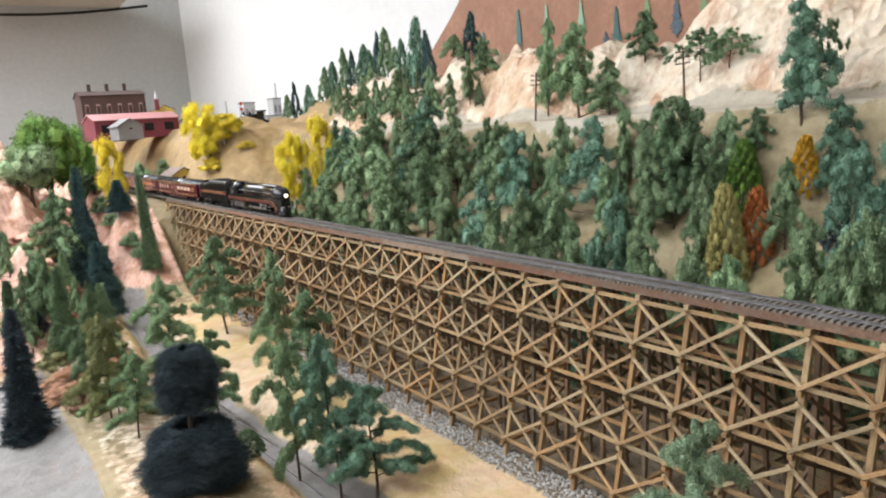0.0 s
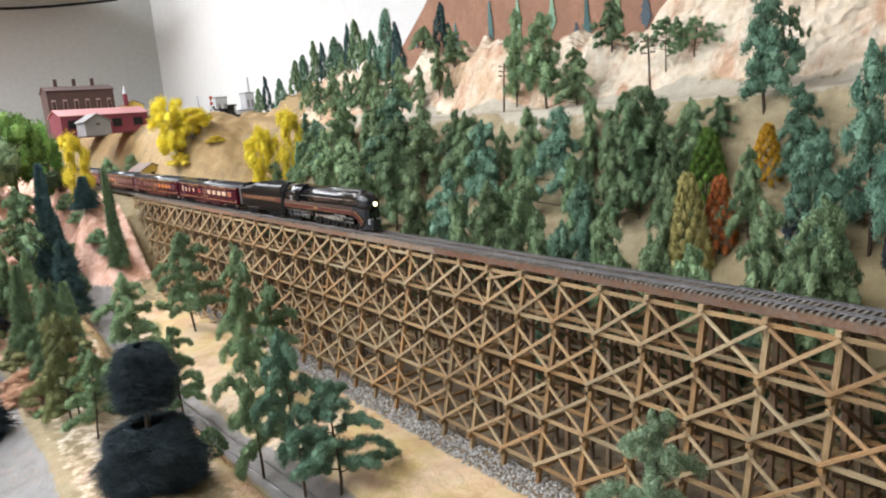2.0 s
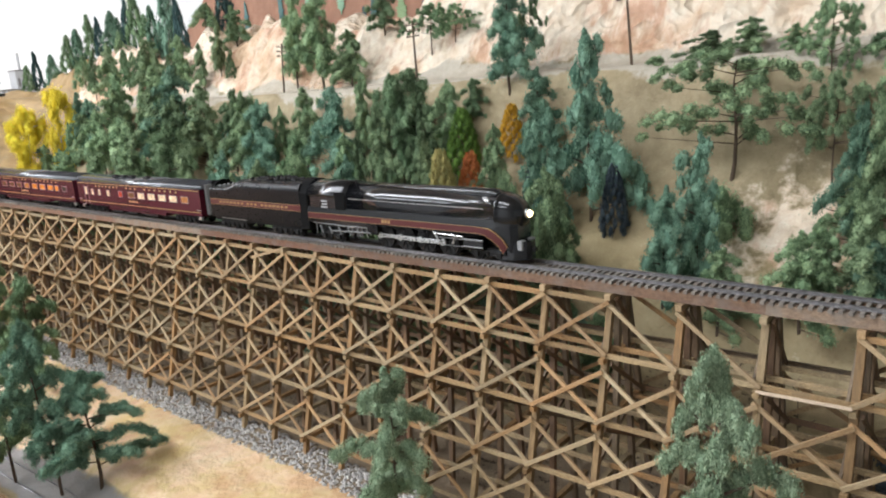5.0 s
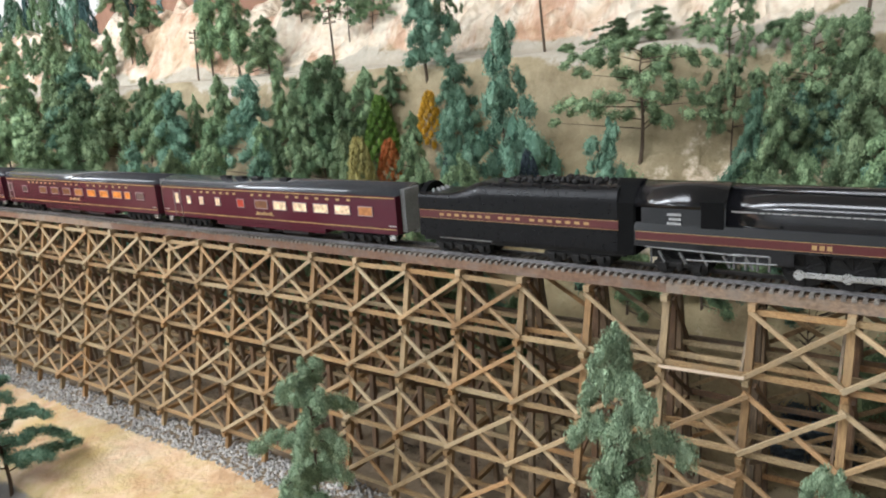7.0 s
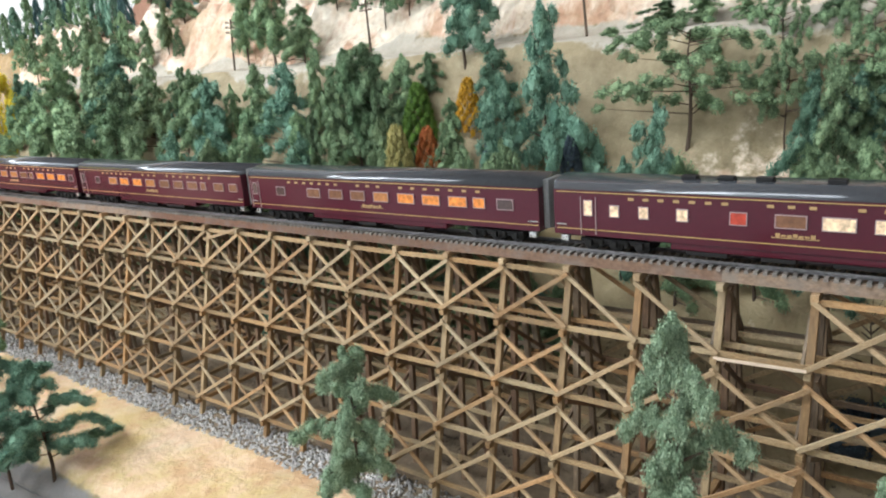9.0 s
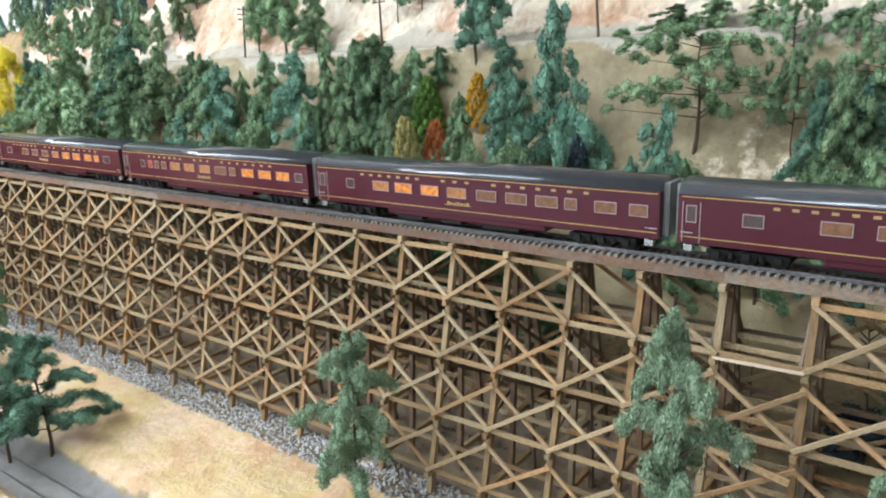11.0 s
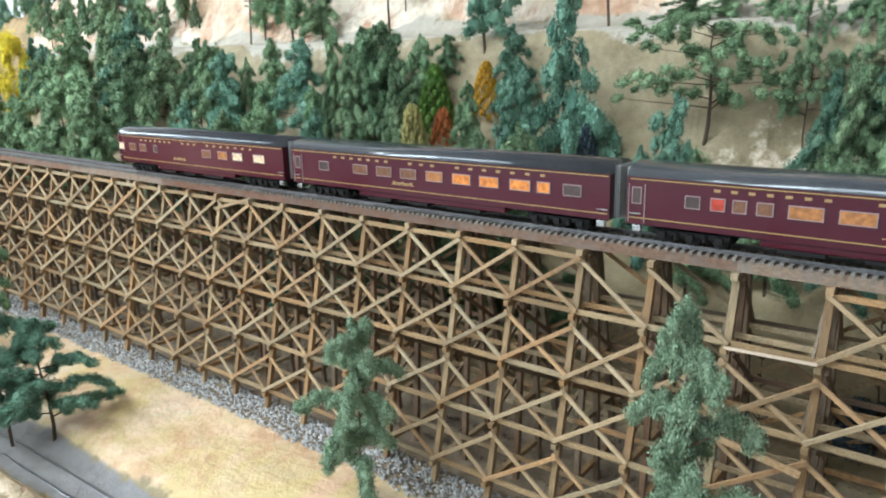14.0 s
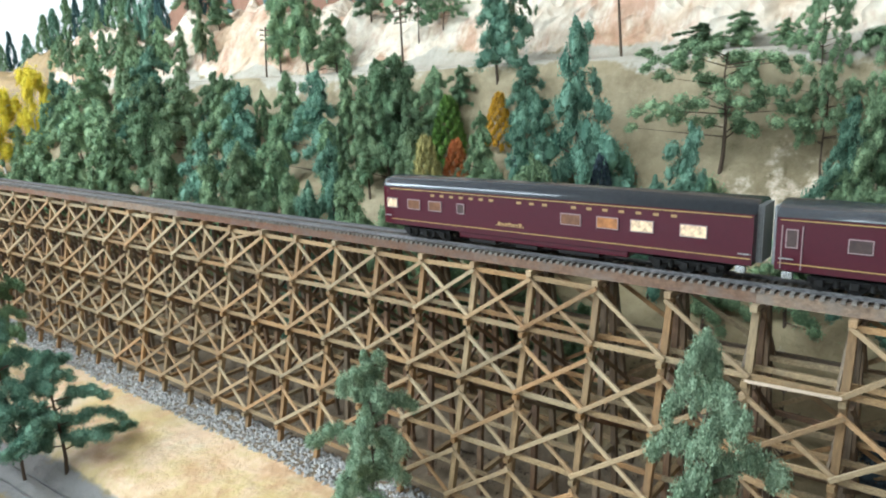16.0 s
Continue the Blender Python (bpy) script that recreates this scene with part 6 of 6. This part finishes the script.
    for s in (-1, 1):
        boxed("cylinder_block", 0.176, 0.1955, s * 0.0128 - 0.0034, s * 0.0128 + 0.0034, 0.0078, 0.0165, BLACK, root, "black cylinder casing", 0.0016)
        boxed("firebox_side", 0.052, 0.086, s * 0.0145 - 0.0012, s * 0.0145 + 0.0012, 0.0115, 0.0195, BLACK, root, bevel=0.0008)
        bm = bmesh.new()
        rod(bm, (0.055, s * 0.0158, 0.0165), (0.074, s * 0.0158, 0.0165), 0.0007)
        for k in range(4):
            rod(bm, (0.056 + k * 0.006, s * 0.0152, 0.0165), (0.056 + k * 0.006, s * 0.0152, 0.008), 0.0008)
        part("piping", bm, STEEL, root, "grey pipes under the cab")
        boxed("guide_bar", 0.152, 0.177, s * 0.0152 - 0.0006, s * 0.0152 + 0.0006, 0.0150, 0.0158, STEEL, root, "dull guide bar")
        boxed("guide_bar", 0.156, 0.177, s * 0.0152 - 0.0006, s * 0.0152 + 0.0006, 0.0094, 0.0100, STEEL, root)
        bm = bmesh.new()
        rod(bm, (0.170, s * 0.0150, 0.0185), (0.166, s * 0.0150, 0.0110), 0.0009)
        rod(bm, (0.150, s * 0.0150, 0.0180), (0.176, s * 0.0150, 0.0172), 0.0007)
        rod(bm, (0.147, s * 0.0148, 0.0195), (0.152, s * 0.0148, 0.0125), 0.0008)
        part("valve_gear", bm, SILVER, root, "bright valve gear links")
        bm = bmesh.new()
        rod(bm, (0.1765, s * 0.0160, 0.0158), (0.1955, s * 0.0160, 0.0158), 0.0007)
        rod(bm, (0.1765, s * 0.0163, 0.0105), (0.1955, s * 0.0163, 0.0105), 0.0005)
        part("cylinder_trim", bm, STEEL, root, "bright cylinder edging")
        bm = bmesh.new()
        rod(bm, (0.006, s * 0.0160, 0.0172), (0.060, s * 0.0160, 0.0160), 0.0006)
        rod(bm, (0.010, s * 0.0155, 0.0172), (0.010, s * 0.0155, 0.0075), 0.0006)
        rod(bm, (0.030, s * 0.0158, 0.0110), (0.078, s * 0.0158, 0.0125), 0.0006)
        for k in range(5):
            rod(bm, (0.014 + k * 0.012, s * 0.0150, 0.0150), (0.018 + k * 0.012, s * 0.0156, 0.0085), 0.0009)
        part("brake_gear", bm, STEEL, root, "dull steel brake rigging")
        bm = bmesh.new()
        for k in range(6):
            box(bm, 0.091 + k * 0.0135, 0.097 + k * 0.0135, s * 0.0140 - 0.0012, s * 0.0140 + 0.0012, 0.0178, 0.0202, 0.0004)
        part("spring_rigging", bm, UNDER, root)
        boxed("buffer_plate", 0.2205, 0.2245, s * 0.0062 - 0.0030, s * 0.0062 + 0.0030, 0.0095, 0.0165, GREY, root, "grey pilot step plate", 0.0006)
        bm = bmesh.new()
        rod(bm, (0.197, s * 0.0128, 0.0445), (0.2125, s * 0.0085, 0.0290), 0.0005)
        rod(bm, (0.196, s * 0.0120, 0.0452), (0.2, s * 0.0120, 0.0452), 0.0009)
        part("handrail", bm, SILVER, root, "chrome handrail")
        bm = bmesh.new()
        rod(bm, (0.054, s * 0.0152, 0.0402), (0.196, s * 0.0146, 0.0392), 0.00035, seg=6)
        part("handrail", bm, SILVER, root, "thin steel handrail")
    boxed("number_board", 0.1945, 0.1985, -0.0125, -0.0105, 0.0455, 0.0475, SILVER, root, bevel=0.0004)
    drivers = []
    for k in range(4):
        w = wheel("driving_wheel", 0, 0.0102, root, True)
        w.location = (0.090 + 0.0226 * k, 0, 0.0102)
        drivers.append(w)
    rods = []
    for s in (-1, 1):
        bm = bmesh.new()
        box(bm, 0.0, 0.0678, s * 0.0120 - 0.0005, s * 0.0120 + 0.0005, -0.0016, 0.0016, 0.0003)
        for k in range(4):
            rod(bm, (0.0226 * k, s * 0.0113, 0), (0.0226 * k, s * 0.0132, 0), 0.0028, seg=12)
        r = part("side_rod", bm, SILVER, root, "polished steel side rod")
        rods.append(r)
        bm = bmesh.new()
        box(bm, 0.0226, 0.066, s * 0.0136 - 0.0005, s * 0.0136 + 0.0005, -0.0014, 0.0014, 0.0003)
        rods.append(part("main_rod", bm, SILVER, root, "polished steel main rod"))
    truck(0.026, root, 2, 0.019, 0.0056)
    truck(0.197, root, 2, 0.021, 0.0052)
    return root, drivers, rods


def tender():
    root = empty("tender", label="black coal tender with crimson gold-edged band", category="tender")
    L = 0.158
    bm = bmesh.new()

    def tank(x, top):
        # upright sides, a rounded shoulder and a flat deck
        r = max(0.002, min(0.009, top - 0.0395))
        arc = [(0.0166 - r + r * math.sin(q), top - r + r * math.cos(q)) for q in (math.pi / 2 * (1 - k / 8) for k in range(9))]
        half = [(0.0166, 0.0125)] + arc
        return [(x, -y, z) for y, z in half] + [(x, y, z) for y, z in reversed(half)]

    loft(bm, [tank(x, zz) for x, zz in ((0.004, 0.0428), (0.030, 0.0430), (0.038, 0.0452), (0.046, 0.0492), (0.053, 0.0512), (0.150, 0.0518))])
    part("body", bm, TANK, root)
    for s in (-1, 1):
        y = s * 0.0168
        boxed("crimson_band", 0.005, 0.151, y - 0.0003, y + 0.0003, 0.0262, 0.0312, BAND, root, "crimson band")
        for z in (0.0256, 0.0312):
            boxed("gold_stripe", 0.005, 0.151, y - 0.0004, y + 0.0004, z + 0.0002, z + 0.0004, LETTER, root, "gold edge line")
        bm = bmesh.new()
        for g, count in ((0.022, 7), (0.069, 3), (0.092, 7)):
            for k in range(count):
                xx = g + k * 0.0062
                box(bm, xx, xx + 0.0034, y - 0.0005, y + 0.0005, 0.0279, 0.0296)
        part("lettering", bm, LETTER, root, "gold letters as bars")
    # coal
    rng = random.Random(4)
    bm = bmesh.new()
    for k in range(150):
        r = rng.uniform(0.0012, 0.0028)
        x = rng.uniform(0.066, 0.146)
        m = Matrix.Translation((x, rng.uniform(-0.007, 0.007), 0.0505 + rng.uniform(0, 0.0018) + 0.0015 * math.sin((x - 0.074) * 43))) @ Euler((rng.random() * 3, rng.random() * 3, 0)).to_matrix().to_4x4() @ Matrix.Diagonal((r, r * 0.8, r * 0.7, 1))
        bmesh.ops.create_icosphere(bm, subdivisions=1, radius=1, matrix=m)
    tagged(part("coal", bm, UNDER, root, "heaped black coal"), kind="stuff")
    bm = bmesh.new()
    rings = [[(x, y * k, z) for y, z in section(0.0160, 0.0110, 0.0425, 0.0545)] for x, k in ((0.1475, 1.0), (0.1490, 1.03), (0.1600, 1.03), (0.1612, 0.98))]
    part("front_bulkhead", loft(bm, rings), RUBBER, root, "black arched vestibule hood")
    boxed("underframe", 0.004, 0.154, -0.012, 0.012, 0.0085, 0.0126, UNDER, root)
    bm = bmesh.new()
    for s in (-1, 1):
        rod(bm, (0.02, s * 0.0152, 0.0125), (0.062, s * 0.0152, 0.0122), 0.0011)
    part("water_pipe", bm, GREY, root, "pale pipe under the tank")
    truck(0.036, root)
    truck(0.122, root)
    bm = bmesh.new()
    for k in range(3):
        box(bm, 0.0005 + 0.001 * k, 0.0012 + 0.001 * k, -0.0105, 0.0105, 0.0125, 0.0480, 0.0003)
    part("diaphragm", bm, RUBBER, root, "black ribbed end diaphragm")
    bm = bmesh.new()
    loft(bm, [[(x, y, z) for y, z in section(0.0135, 0.0125, 0.0405, 0.0490)] for x in (0.0028, 0.0078)])
    part("tail_hood", bm, RUBBER, root, "black arched hood at the tail")
    for k in range(7):
        part("deck_hatch", rod(bmesh.new(), (0.012 + 0.0035 * (k % 2), -0.008 + 0.0027 * k, 0.0428), (0.012 + 0.0035 * (k % 2), -0.008 + 0.0027 * k, 0.0448), 0.0014, 0.0011, 8), GREY, root)
    return root


ENGINE, DRIVERS, RODS = streamliner()
TENDER = tender()
ROLLING = [(ENGINE, 0.1605, 0.231), (TENDER, 0.0, 0.158)]
_rear = 0.0
for _n in range(6):
    _car, _len = passenger_car(_n)
    _rear -= 0.3015 if _n < 5 else 0.2845
    ROLLING.append((_car, _rear, _len))


def along(start, t):
    # a little slower at first and faster at the end
    return TENDER_END + start + SPEED * t + float(np.interp(t, (0, 4.5, 8.5, 12.5, 16), (0, -0.003, -0.003, 0.006, 0.012)))


def motions():
    times = [k * 0.5 for k in range(33)]
    for thing, start, length in ROLLING:
        rows = []
        for t in times:
            x = along(start, t)
            p, q = on_track(x + 0.15 * length), on_track(x + 0.85 * length)
            d = q - p
            rz = math.atan2(d.y, d.x)
            ry = -math.atan2(d.z, math.hypot(d.x, d.y))
            base = p - d.normalized() * 0.15 * length
            rows.append((t, pose(base.x, base.y, base.z, 0, math.degrees(ry), math.degrees(rz))))
        walk(thing, rows)
    # wheels and rods turn with the way that the engine has gone
    spins = [k / 15 for k in range(241)]
    for n, w in enumerate(DRIVERS):
        walk(w, [(t, pose(0.090 + 0.0226 * n, 0, 0.0102, 0, math.degrees(SPEED * t / 0.0102), 0)) for t in spins])
    for n, r in enumerate(RODS):
        rows = []
        for t in spins:
            a = SPEED * t / 0.0102
            rows.append((t, pose(0.090 + 0.0034 * math.cos(a), 0, 0.0102 - 0.0034 * math.sin(a), 0, 0 if n % 2 == 0 else math.degrees(math.asin(0.0034 * math.sin(a) / 0.066)) * -0.6, 0)))
        walk(r, rows)


motions()
